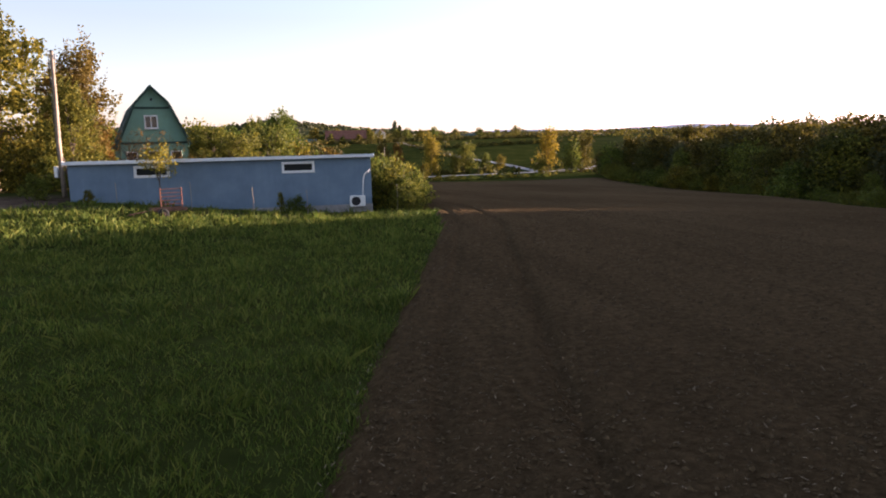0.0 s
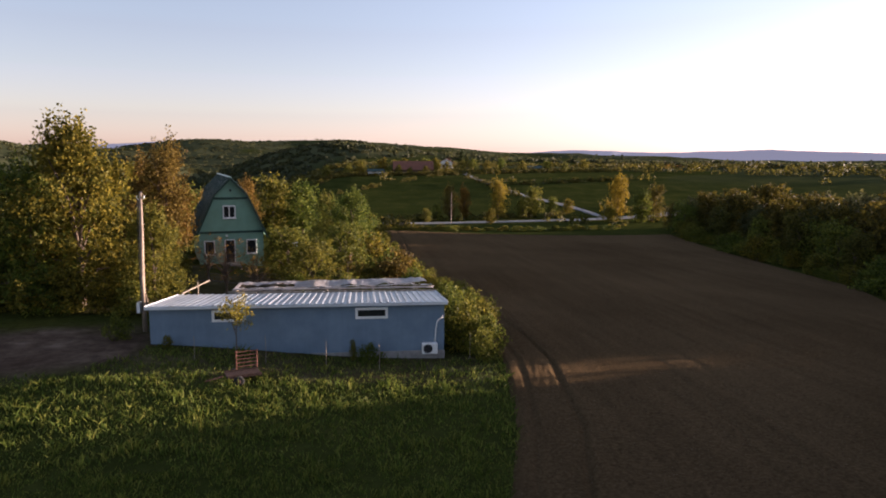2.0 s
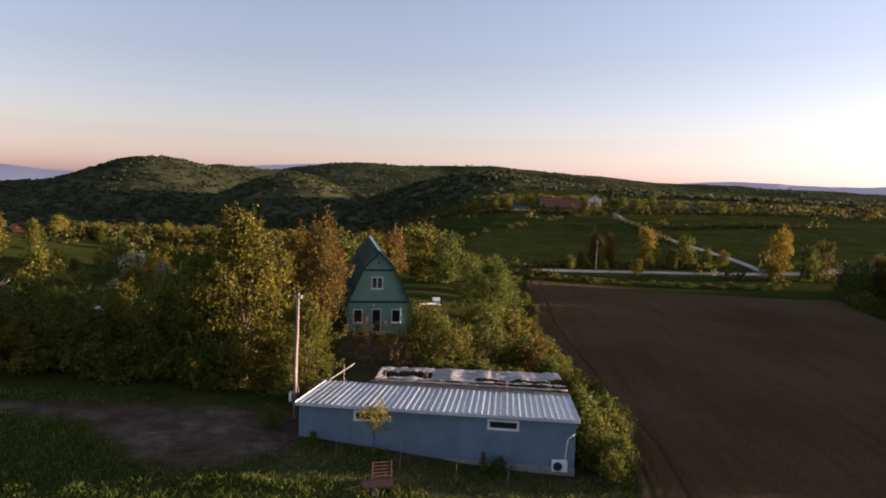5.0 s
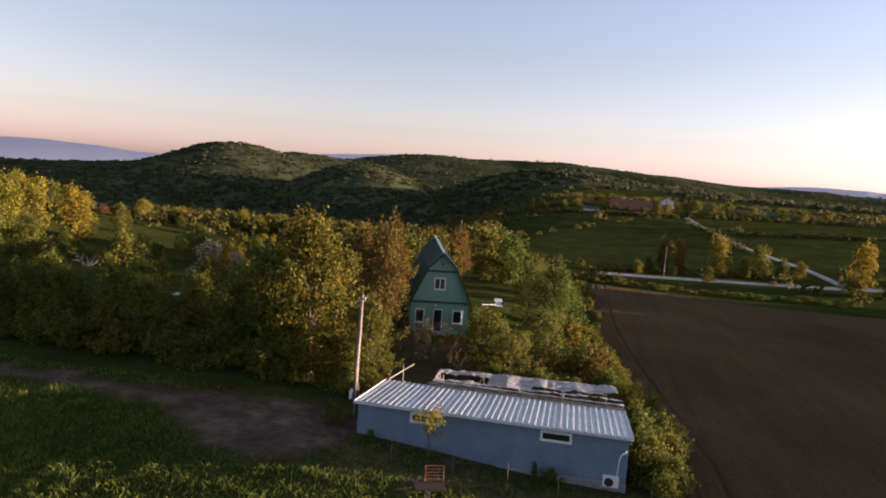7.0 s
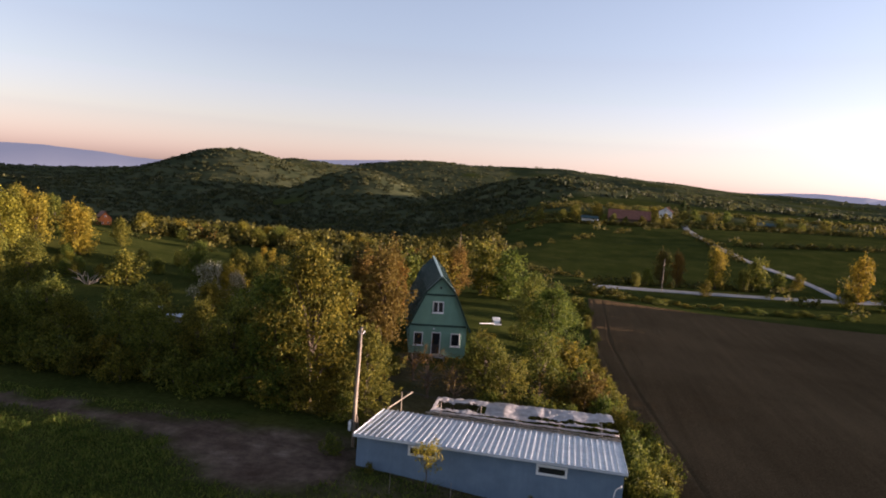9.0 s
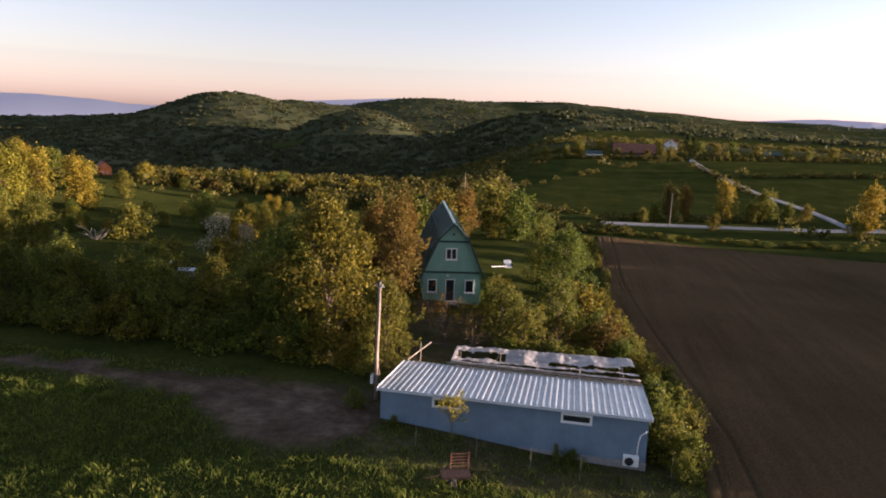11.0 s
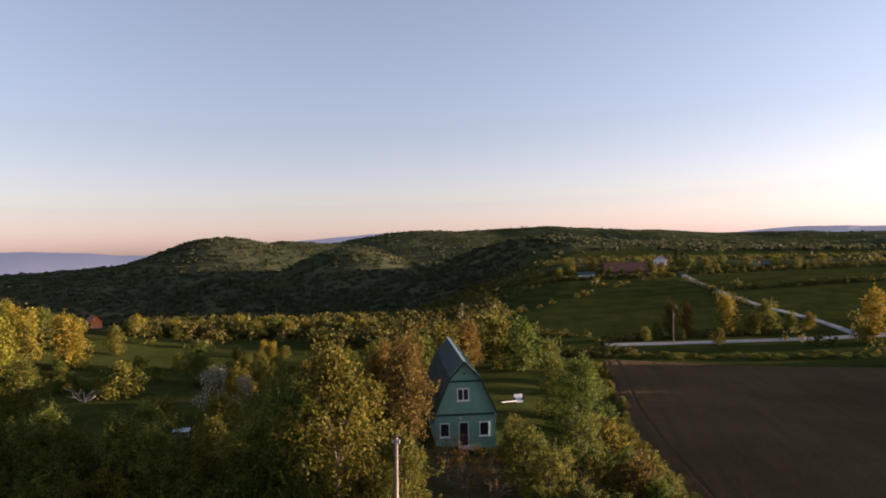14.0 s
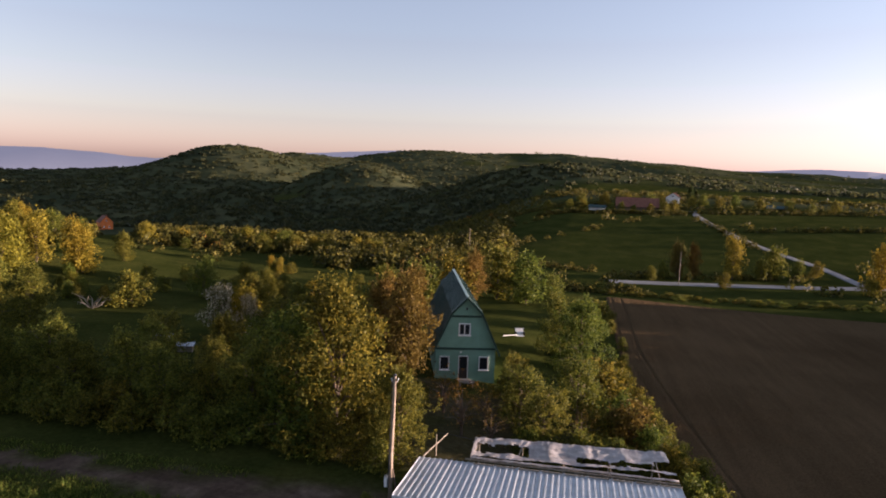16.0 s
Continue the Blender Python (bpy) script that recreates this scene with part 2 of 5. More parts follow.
def tube(bm, pts, radii, sides=8):
    """A tapered tube through the points."""
    rings = []
    for i, p in enumerate(pts):
        d = (Vector(pts[min(i + 1, len(pts) - 1)]) - Vector(pts[max(i - 1, 0)])).normalized()
        q = d.to_track_quat("Z", "Y")
        rings.append([bm.verts.new(Vector(p) + q @ Vector((radii[i] * math.cos(2 * math.pi * k / sides), radii[i] * math.sin(2 * math.pi * k / sides), 0))) for k in range(sides)])
    for a, b in zip(rings, rings[1:]):
        for k in range(sides):
            bm.faces.new((a[k], a[(k + 1) % sides], b[(k + 1) % sides], b[k]))
    bm.faces.new(rings[0][::-1])
    bm.faces.new(rings[-1])
    return bm


# ---- the lie of the land ----
def smooth(a, b, x):
    t = min(1.0, max(0.0, (x - a) / (b - a)))
    return t * t * (3 - 2 * t)


def lerp(a, b, t):
    return a + (b - a) * t


def piecewise(x, pts):
    if x <= pts[0][0]:
        return pts[0][1]
    for (a, u), (b, v) in zip(pts, pts[1:]):
        if x <= b:
            return lerp(u, v, (x - a) / (b - a))
    return pts[-1][1]


FIELD_LEFT = [(-60, 3.0), (-30.5, 11.1), (-27.6, 11.8), (-24.3, 12.7), (-18.6, 14.3), (-10.9, 16.4), (-1, 17.9), (6, 17.9), (14, 17.2), (30, 15.6), (52, 14.2), (97, 14.6)]
FIELD_RIGHT = [(-60, 27.0), (-25, 36.0), (-5, 47.0), (17, 58.0), (35, 66.0), (66, 71.5), (104, 74.0)]
WOOD_EDGE = [(-60, 30.0), (-25, 38.0), (-5, 49.0), (17, 59.0), (35, 66.0), (66, 71.0), (104, 73.0)]
FIELD_FAR = 98.0
HILLS = [  # azimuth, distance, height, width across, width along
    (-29.0, 1750, 84, 210, 420), (-23.5, 2000, 72, 260, 500), (-18.0, 1050, 58, 110, 240), (-12.0, 2500, 128, 500, 700), (-3.0, 2500, 106, 480, 700),
    (6.0, 2500, 82, 480, 700), (15.0, 2500, 62, 500, 700), (24.0, 2500, 52, 500, 700), (36.0, 2500, 45, 600, 700), (-29.0, 620, 34, 60, 110), (-7.5, 640, 30, 130, 150),
    (-14.0, 560, 26, 60, 120), (-35.5, 2400, 36, 200, 500), (-46.0, 2300, 6, 400, 500), (-60.0, 1800, 10, 500, 500), (0.0, 900, 26, 160, 300), (8.0, 1300, 40, 300, 400)]


def height(x, y):
    left = piecewise(y, [(-40, 0.0), (-15, 0.2), (-3, 0.95), (4, 1.1), (26, 1.25), (45, 0.2), (100, -3.0), (140, -4.6)])
    right = -0.25 - 0.033 * min(95.0, max(-8.0, y)) - 0.052 * max(0.0, min(60.0, x - 17)) * smooth(-40, 10, y)
    z = lerp(left, right, smooth(-3, 15, x))
    r, az = math.hypot(x, y), math.degrees(math.atan2(x, y))
    # rise of the plateau across the road, and the valley to its left
    far_right = piecewise(y, [(95, -4.5), (145, -5.2), (240, 3.4), (345, 6.0), (600, 2.0), (900, -15.0), (1400, -30.0)])
    far_left = piecewise(r, [(60, 0.0), (110, -2.6), (175, -4.5), (260, -16.0), (420, -34.0), (700, -45.0), (1500, -30.0), (2000, -34.0), (2800, -75.0), (4500, -120.0)])
    far = lerp(far_left, far_right, smooth(-16, 2, az))
    if y < 20:
        far = lerp(-4.0, far_left, smooth(-60, 20, y)) if x < 0 else lerp(-7.0, far_right, smooth(-60, 20, y))
    z = lerp(z, far, smooth(85, 135, r))
    top = 0.0
    for a, d, hh, wa, wl in HILLS:
        ra = radians(a)
        u, v = x * math.cos(ra) - y * math.sin(ra), x * math.sin(ra) + y * math.cos(ra) - d
        e = (u / wa) ** 2 + (v / wl) ** 2
        if e < 9:
            top += (hh * math.exp(-e)) ** 5
    z += top ** 0.2
    # rise on the left with the orange house
    u, v = x + 118, y - 142
    z += 2.0 * math.exp(-((u / 58) ** 2 + (v / 46) ** 2))
    z += 8.0 * math.exp(-(((x + 115) / 42) ** 2 + ((y - 72) / 42) ** 2)) + 9.0 * math.exp(-(((x + 281) / 55) ** 2 + ((y - 345) / 55) ** 2))
    if r > 250:
        z += smooth(250, 900, r) * 14 * noise.fractal((x / 420, y / 420, 0.0), 1.0, 2.0, 4)
    return z


def in_field(x, y, margin=0.0):
    return -58 + margin < y < FIELD_FAR - margin and piecewise(y, FIELD_LEFT) + margin < x < piecewise(y, FIELD_RIGHT) - margin


PATHWAY = [(-60, 1.0), (-30, 0.9), (-24, 1.8), (-19, 1.6), (-15, 1.2), (-12.5, 1.2), (-9.6, 0.4), (-6.8, -0.6), (-4, -0.8), (-2, -0.6)]


def cover(x, y):
    """Land cover: bare earth (also the shaded grass before the shed), nothing, woodland."""
    r = math.hypot(x, y)
    earth = 0.0
    if -62 < x < 0 and -9 < y < 11:
        w = piecewise(x, [(-60, 0.5), (-20, 0.75), (-13, 1.5), (-9, 2.8), (-5, 4.3), (-2.2, 4.0), (-0.5, 2.0)])
        d = abs(y - piecewise(x, PATHWAY)) + 1.1 * noise.noise((x * 0.45, y * 0.45, 3)) + 0.4 * noise.noise((x * 1.6, y * 1.6, 3))
        earth = 1 - smooth(w * 0.65, w * 1.25, d)
    # Brownish earth before the shed also stands in for shade on its grass.
    if -1 < x < 17 and -8 < y < 1:
        earth = max(earth, 0.4 * smooth(-6, -3.5, y) * smooth(-0.45, 0.15, noise.noise((x * 0.4, y * 0.4, 11)) + 0.1))
    if -6 < x < 13 and 7 < y < 24:
        earth = max(earth, 0.4 * smooth(-0.3, 0.2, noise.noise((x * 0.2, y * 0.2, 5)) + 0.1))
    wood = smooth(200, 420, r) * smooth(-0.25, 0.05, noise.fractal((x / 170, y / 170, 7.0), 1.0, 2.0, 3) + 0.2 + 0.2 * smooth(500, 900, r))
    if y > 100 and r < 330 and -5 < math.degrees(math.atan2(x, y)) < 30:
        wood *= 0.3
    if r > 420 and math.degrees(math.atan2(x, y)) > -6:
        wood *= smooth(-0.22, 0.1, noise.noise((x / 260 + y / 900, y / 130, 2.0)) + 0.12)
    return earth, wood


def spread(a, b, fine0, fine1, step, grow):
    """Places along an axis: even between fine0 and fine1, ever wider beyond."""
    mid = list(np.arange(fine0, fine1 + step / 2, step))
    lo, s = [], step
    while (lo[-1] if lo else fine0) > a:
        s *= grow
        lo.append((lo[-1] if lo else fine0) - s)
    hi, s = [], step
    while (hi[-1] if hi else mid[-1]) < b:
        s *= grow
        hi.append((hi[-1] if hi else mid[-1]) + s)
    return lo[::-1] + mid + hi


def build_ground():
    xs, ys = spread(-3600, 3600, -62, 80, 1.25, 1.055), spread(-1500, 3900, -45, 150, 1.25, 1.045)
    verts, cols = [], []
    for y in ys:
        for x in xs:
            z = height(x, y)
            if in_field(x, y, 1.4):
                z -= 0.4
            elif math.hypot(x, y) < 120:
                z += 0.05 * noise.noise((x * 0.4, y * 0.4, 1))
            verts.append((x, y, z))
            e, w = cover(x, y)
            cols += (e, 0.0, w, 1.0)
    nx = len(xs)
    faces = [(j * nx + i, j * nx + i + 1, (j + 1) * nx + i + 1, (j + 1) * nx + i) for j in range(len(ys) - 1) for i in range(nx - 1)]
    me = pydata("ground", verts, faces)
    ca = me.color_attributes.new("cover", "FLOAT_COLOR", "POINT")
    ca.data.foreach_set("color", cols)
    ob = put("ground", me, LAND, smooth=True)
    tagged(ob, "rolling green meadow and wooded hills with worn earth paths", "ground", kind="structure")


def build_field():
    ys = spread(-56, FIELD_FAR, -34, -8, 0.11, 1.06)
    ys = [y for y in ys if -58 <= y <= FIELD_FAR + 1]
    n = 330
    verts = []
    for y in ys:
        x0, x1 = piecewise(y, FIELD_LEFT), piecewise(y, FIELD_RIGHT)
        for i in range(n):
            s = (i / (n - 1)) ** 1.55
            x = lerp(x0, x1, s)
            u = (x - x0)
            z = height(x, y) + 0.15
            rough = 0.022 * noise.fractal((x * 2.6, y * 2.6, 0), 0.8, 2.0, 4) + 0.024 * noise.noise((x * 5, y * 5, 2))
            row = 0.012 * math.sin(u * 2 * math.pi / 0.75 + 3.0 * noise.noise((x * 0.3, y * 0.08, 4))) * (0.5 + noise.noise((x * 0.15, y * 0.15, 6)))
            cut = 0.0
            for c, dp in ((0.95, 0.07), (2.7, 0.11), (9.0, 0.05), (10.8, 0.06), (19.0, 0.05), (21.0, 0.05), (29.0, 0.04)):
                cut -= dp * math.exp(-(((u - c - 0.02 * max(0.0, -14 - y) - 0.1 * noise.noise((y * 0.15, c, 0))) / 0.15) ** 2))
            edge = 0.2 * smooth(0.0, 0.45, u)
            verts.append((x + 0.25 * noise.noise((y * 0.7, x * 0.2, 9)) * (1 if i == 0 else 0), y, z + rough + row + cut - 0.2 + edge))
    faces = [(j * n + i, j * n + i + 1, (j + 1) * n + i + 1, (j + 1) * n + i) for j in range(len(ys) - 1) for i in range(n - 1)]
    tagged(put("ploughed_field", pydata("ploughed_field", verts, faces), SOIL, smooth=True), "dark brown ploughed field with tractor ruts and crumbs", "field", kind="structure")


def ribbon(name, pts, width, mat, label, category, lift=0.06):
    """A road laid on the ground along the points, with a low crown and two edges."""
    fine = []
    for (x0, y0), (x1, y1) in zip(pts, pts[1:]):
        k = max(1, int(math.hypot(x1 - x0, y1 - y0) / 2.5))
        fine += [(lerp(x0, x1, i / k), lerp(y0, y1, i / k)) for i in range(k)]
    fine.append(pts[-1])
    verts, faces = [], []
    for i, (x, y) in enumerate(fine):
        a, b = fine[max(0, i - 1)], fine[min(len(fine) - 1, i + 1)]
        d = Vector((b[0] - a[0], b[1] - a[1])).normalized()
        z = max(height(x + o * -d.y * width, y + o * d.x * width) for o in (-0.5, 0, 0.5)) + lift
        for o, dz in ((-0.52, -0.35), (-0.5, 0.0), (0.0, 0.05), (0.5, 0.0), (0.52, -0.35)):
            verts.append((x - d.y * width * o, y + d.x * width * o, z + dz))
        if i:
            q = (i - 1) * 5
            faces += [(q + k, q + k + 1, q + k + 6, q + k + 5) for k in range(4)]
    tagged(put(name, pydata(name, verts, faces), mat), label, category, kind="structure")


def build_mountains():
    """Far ranges that close the view, their bluish haze a glow in the material."""
    verts, faces = [], []
    k = 0
    for i in range(241):
        az = lerp(-100, 100, i / 240)
        el = piecewise(az, [(-100, 0.1), (-60, 0.5), (-46, 0.25), (-42, 0.45), (-38, 0.2), (-34, -0.1), (-25, 0.6), (-15, 1.25), (-9, 1.2), (-2, 0.7), (8, 0.35), (14, 0.55), (18, 0.8), (24, 0.55), (32, 0.8), (45, 0.4), (100, 0.3)])
        d = 4600.0
        z = 19 + d * math.tan(radians(el + 0.1 * noise.fractal((az * 0.35, 0, 0), 1.0, 2.0, 4)))
        x, y = d * math.sin(radians(az)), d * math.cos(radians(az))
        verts += [(x * 0.9, y * 0.9, -160), (x, y, z), (x * 1.04, y * 1.04, -160)]
        if i:
            faces += [(k - 3, k, k + 1, k - 2), (k - 2, k + 1, k + 2, k - 1)]
        k += 3
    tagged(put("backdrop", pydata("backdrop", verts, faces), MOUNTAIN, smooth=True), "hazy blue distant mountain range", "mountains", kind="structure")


# ---- large structure ----
build_ground()
build_field()
ribbon("road", [(16, 125.5), (25, 128), (44.5, 132.2), (68, 138.2), (76, 141.5), (110, 156)], 4.4, ROAD, "pale grey asphalt country road", "road")
ribbon("side_road", [(77, 143.5), (74.5, 157), (72.5, 165), (67.8, 177), (63.2, 191), (59.5, 209), (55.4, 234), (55, 252), (57, 275)], 2.5, ROAD, "pale gravel lane climbing between meadows", "road")
build_mountains()


# ---- the shed ----
def corrugated_sheet(width, depth, drop, pitch=0.3):
    """One trapezoid-ribbed steel sheet: ribs run along y."""
    prof, x = [], 0.0
    while x < width - 1e-6:
        for dx, z in ((0.0, 0.0), (0.52, 0.0), (0.64, 0.045), (0.88, 0.045)):
            prof.append((min(width, x + dx * pitch), z))
        x += pitch
    prof.append((width, 0.0))
    verts, faces = [], []
    for y, dz in ((0.0, 0.0), (depth * 0.5, -0.012), (depth, 0.0)):
        for px, pz in prof:
            verts.append((px, y, pz - drop * y / depth + dz))
    n = len(prof)
    for j in range(2):
        faces += [(j * n + i, j * n + i + 1, (j + 1) * n + i + 1, (j + 1) * n + i) for i in range(n - 1)]
    return pydata("roof_sheet", verts, faces)


SHED_W, SHED_D, SHED_Z, SHED_BACK = 15.0, 6.1, 2.86, 2.22


def wall_with_openings(w, z0a, z0b, z1, thick, holes):
    """A wall along x with openings cut through it; its foot follows the ground from z0a to z0b."""
    bm = bmesh.new()
    xs = sorted({0.0, w, *(v for h in holes for v in h[:2])})
    zs = sorted({z1, *(v for h in holes for v in h[2:])})
    foot = lambda x: lerp(z0a, z0b, x / w)
    for a, b in zip(xs, xs[1:]):
        rows = [None] + zs
        for c, d in zip(rows, rows[1:]):
            mid = ((a + b) / 2, ((foot(a) if c is None else c) + d) / 2)
            if c is not None and any(h[0] < mid[0] < h[1] and h[2] < mid[1] < h[3] for h in holes):
                continue
            lo = [(a, foot(a) if c is None else c), (b, foot(b) if c is None else c)]
            vs = [bm.verts.new(p) for p in ((a, 0, lo[0][1]), (b, 0, lo[1][1]), (b, 0, d), (a, 0, d), (a, thick, lo[0][1]), (b, thick, lo[1][1]), (b, thick, d), (a, thick, d))]
            for q in ((0, 1, 2, 3), (7, 6, 5, 4), (0, 4, 5, 1), (1, 5, 6, 2), (2, 6, 7, 3), (3, 7, 4, 0)):
                bm.faces.new([vs[k] for k in q])
    bmesh.ops.remove_doubles(bm, verts=bm.verts, dist=1e-4)
    bm.verts.index_update()
    dup = {}
    for f in bm.faces:
        dup.setdefault(tuple(sorted(v.index for v in f.verts)), []).append(f)
    bmesh.ops.delete(bm, geom=[f for fs in dup.values() if len(fs) > 1 for f in fs], context="FACES_ONLY")
    return bm


def window(parent, x0, x1, z0, z1, y=0.0, bars=1, border=0.09, fmat=None, sill=True, glass_name="pane"):
    """A window in a wall facing -y: frame, sill and panes, set a little proud of the wall."""
    fm = fmat or WHITE
    b = border
    rows = [(x0, x1, y - 0.04, y + 0.06, z0, z0 + b), (x0, x1, y - 0.04, y + 0.06, z1 - b, z1), (x0, x0 + b, y - 0.037, y + 0.06, z0 + b, z1 - b), (x1 - b, x1, y - 0.037, y + 0.06, z0 + b, z1 - b)]
    win = part("window", boxes(*rows, bevel=0.008), fm, parent)
    edges = [x0 + b + (x1 - x0 - 2 * b) * k / bars for k in range(bars + 1)]
    for k, (a, c) in enumerate(zip(edges, edges[1:])):
        if k:
            part("mullion", boxes((a - 0.045, a + 0.045, y - 0.03, y + 0.05, z0 + b, z1 - b), bevel=0.006), fm, win)
        part(glass_name, boxes((a + (0.045 if k else 0), c - (0.045 if k < bars - 1 else 0), y + 0.01, y + 0.03, z0 + b, z1 - b)), PANE_GLASS, win, "dark reflecting glass")
    if sill:
        part("sill", boxes((x0 - 0.06, x1 + 0.06, y - 0.13, y + 0.02, z0 - 0.05, z0 - 0.003), bevel=0.01), fm, win)
    return win


def build_shed():
    shed = tagged(empty("shed", 0, 0, 0), "long low blue-grey shed with a white ribbed metal roof", "shed")
    holes = [(3.05, 4.75, 2.03, 2.55), (10.32, 12.02, 2.03, 2.55)]
    part("front_wall", wall_with_openings(SHED_W, 0.75, -0.35, SHED_Z - 0.14, 0.22, holes), SHED_WALL, shed)
    for x in (0.0, SHED_W - 0.22):
        bm = bmesh.new()
        za, ya, yb = (0.7 if x < 1 else -0.4), 0.22, SHED_D - 0.42
        pr = [(ya, za), (yb, za), (yb, SHED_BACK - 0.09), (ya, SHED_Z - 0.15)]
        a, b = [bm.verts.new((x, *p)) for p in pr], [bm.verts.new((x + 0.22, *p)) for p in pr]
        bm.faces.new(a[::-1]), bm.faces.new(b)
        for k in range(4):
            bm.faces.new((a[k], a[(k + 1) % 4], b[(k + 1) % 4], b[k]))
        part("side_wall", bm, SHED_WALL, shed)
    part("back_wall", boxes((0, SHED_W, SHED_D - 0.42, SHED_D - 0.2, -0.4, SHED_BACK - 0.1)), SHED_WALL, shed)
    part("plinth", boxes((8.0, SHED_W + 0.03, -0.05, -0.003, -0.4, 0.22), bevel=0.01), PLINTH, shed, "bare grey concrete plinth")
    for h in holes:
        window(shed, h[0], h[1], h[2] - 0.04, h[3] + 0.04, 0.0, 1, 0.13, WHITE, False)
    # the ribbed sheets, side by side
    k, w = 15, (SHED_W + 0.3) / 15
    me = corrugated_sheet(w, SHED_D + 0.35, SHED_Z - SHED_BACK, w / 3)
    me.materials.append(ROOF_METAL)
    for i in range(k):
        ob = put("roof_sheet", me, None, shed)
        ob.matrix_local = pose(-0.15 + i * w, -0.25, SHED_Z + 0.012 * (i % 2) + random.uniform(-0.006, 0.006), 0, random.uniform(-0.2, 0.2), 0)
    part("fascia", boxes((-0.17, SHED_W + 0.17, -0.29, -0.255, SHED_Z - 0.13, SHED_Z + 0.03), bevel=0.008), FASCIA, shed, "white metal eaves trim")
    part("soffit", boxes((-0.14, SHED_W + 0.14, -0.25, -0.003, SHED_Z - 0.14, SHED_Z - 0.10)), FASCIA, shed)
    for x in (-0.17, SHED_W + 0.15):
        bm = boxes((x, x + 0.02, -0.25, SHED_D + 0.1, -0.1, 0.07))
        bmesh.ops.transform(bm, matrix=Matrix.Translation((0, 0, SHED_Z)) @ Matrix.Shear("XY", 4, (0, 0)), verts=bm.verts)
        for v in bm.verts:
            v.co.z -= (SHED_Z - SHED_BACK) * (v.co.y + 0.25) / (SHED_D + 0.35)
        part("verge_trim", bm, FASCIA, shed)
    # timber battens with clamps along the back edge of the roof
    for i in range(9):
        x = 3.2 + i * 1.35
        z = SHED_BACK + 0.1
        part("batten", boxes((x, x + 1.2, SHED_D - 0.22, SHED_D - 0.14, z - 0.02, z + 0.05), bevel=0.008), WOOD, shed)


def build_ac():
    ac = tagged(empty("air_conditioner", 14.2, -0.3, 0.12), "white outdoor air conditioner unit on wall brackets", "air conditioner")
    part("casing", boxes((-0.41, 0.41, -0.15, 0.15, 0, 0.58), bevel=0.025), WHITE, ac)
    bm = bmesh.new()
    for r0 in (0.23, 0.17, 0.11, 0.05):
        pts = [(-0.1 + r0 * math.cos(a), -0.168, 0.29 + r0 * math.sin(a)) for a in np.linspace(0, 2 * math.pi, 25)]
        tube(bm, pts, [0.006] * 25, 4)
    part("fan_guard", bm, GRILLE, ac)
    bm = bmesh.new()
    bmesh.ops.create_circle(bm, cap_ends=True, radius=0.24, segments=28, matrix=Matrix.Translation((-0.1, -0.154, 0.29)) @ Matrix.Rotation(math.pi / 2, 4, "X"))
    part("fan_opening", bm, GRILLE, ac)
    bm = bmesh.new()
    for k in range(3):
        box(bm, 0.03, 0.2, -0.004, 0.004, -0.05, 0.05, 0, Matrix.Translation((-0.1, -0.16, 0.29)) @ Matrix.Rotation(k * 2.094, 4, "Y"))
    part("fan_blade", bm, RUBBER, ac)
    for x in (-0.3, 0.3):
        part("bracket", boxes((x - 0.02, x + 0.02, -0.15, 0.3, -0.04, -0.002), (x - 0.02, x + 0.02, 0.26, 0.3, -0.3, -0.04), bevel=0.004), METAL_GREY, ac)
    bm = bmesh.new()
    tube(bm, [(0.3, 0.27, 0.4), (0.33, 0.26, 0.8), (0.36, 0.25, 1.3), (0.42, 0.24, 1.65), (0.55, 0.24, 1.8), (0.66, 0.25, 1.84), (0.72, 0.27, 1.95)], [0.035] * 7, 8)
    part("pipe", bm, WHITE, ac, "white insulated pipe run", True)


def build_pole():
    pole = tagged(empty("utility_pole", -0.95, 2.3, 0.9), "weathered grey wooden utility pole with a meter box", "pole")
    bm = bmesh.new()
    tube(bm, [(0, 0, -0.3), (0.0, 0.0, 3), (0.06, 0.02, 5.5), (0.1, 0.03, 7.6)], [0.13, 0.115, 0.1, 0.08], 12)
    part("shaft", bm, POLE, pole, "", True)
    part("meter_box", boxes((-0.33, -0.14, -0.2, 0.15, 1.15, 1.75), bevel=0.02), METAL_GREY, pole, "pale grey meter box")
    part("box_door", boxes((-0.31, -0.16, -0.215, -0.202, 1.19, 1.71), bevel=0.005), WHITE, pole)
    bm = bmesh.new()
    tube(bm, [(-0.12, -0.08, 1.75), (-0.1, -0.1, 4), (-0.03, -0.08, 7.3)], [0.02] * 3, 6)
    part("conduit", bm, GRILLE, pole)
    part("brace", tube(bmesh.new(), [(0.55, 0.1, -0.3), (0.08, 0.02, 2.2)], [0.07, 0.06], 8), BARK, pole)
    part("cap", tube(bmesh.new(), [(0.1, 0.03, 7.58), (0.1, 0.03, 7.64)], [0.11, 0.07], 10), GRILLE, pole)
    for s in (-1, 1):
        part("insulator", tube(bmesh.new(), [(0.1 + 0.1 * s, 0.03, 7.2), (0.1 + 0.18 * s, 0.03, 7.3), (0.1 + 0.18 * s, 0.03, 7.42)], [0.015, 0.03, 0.04], 8), WHITE, pole)


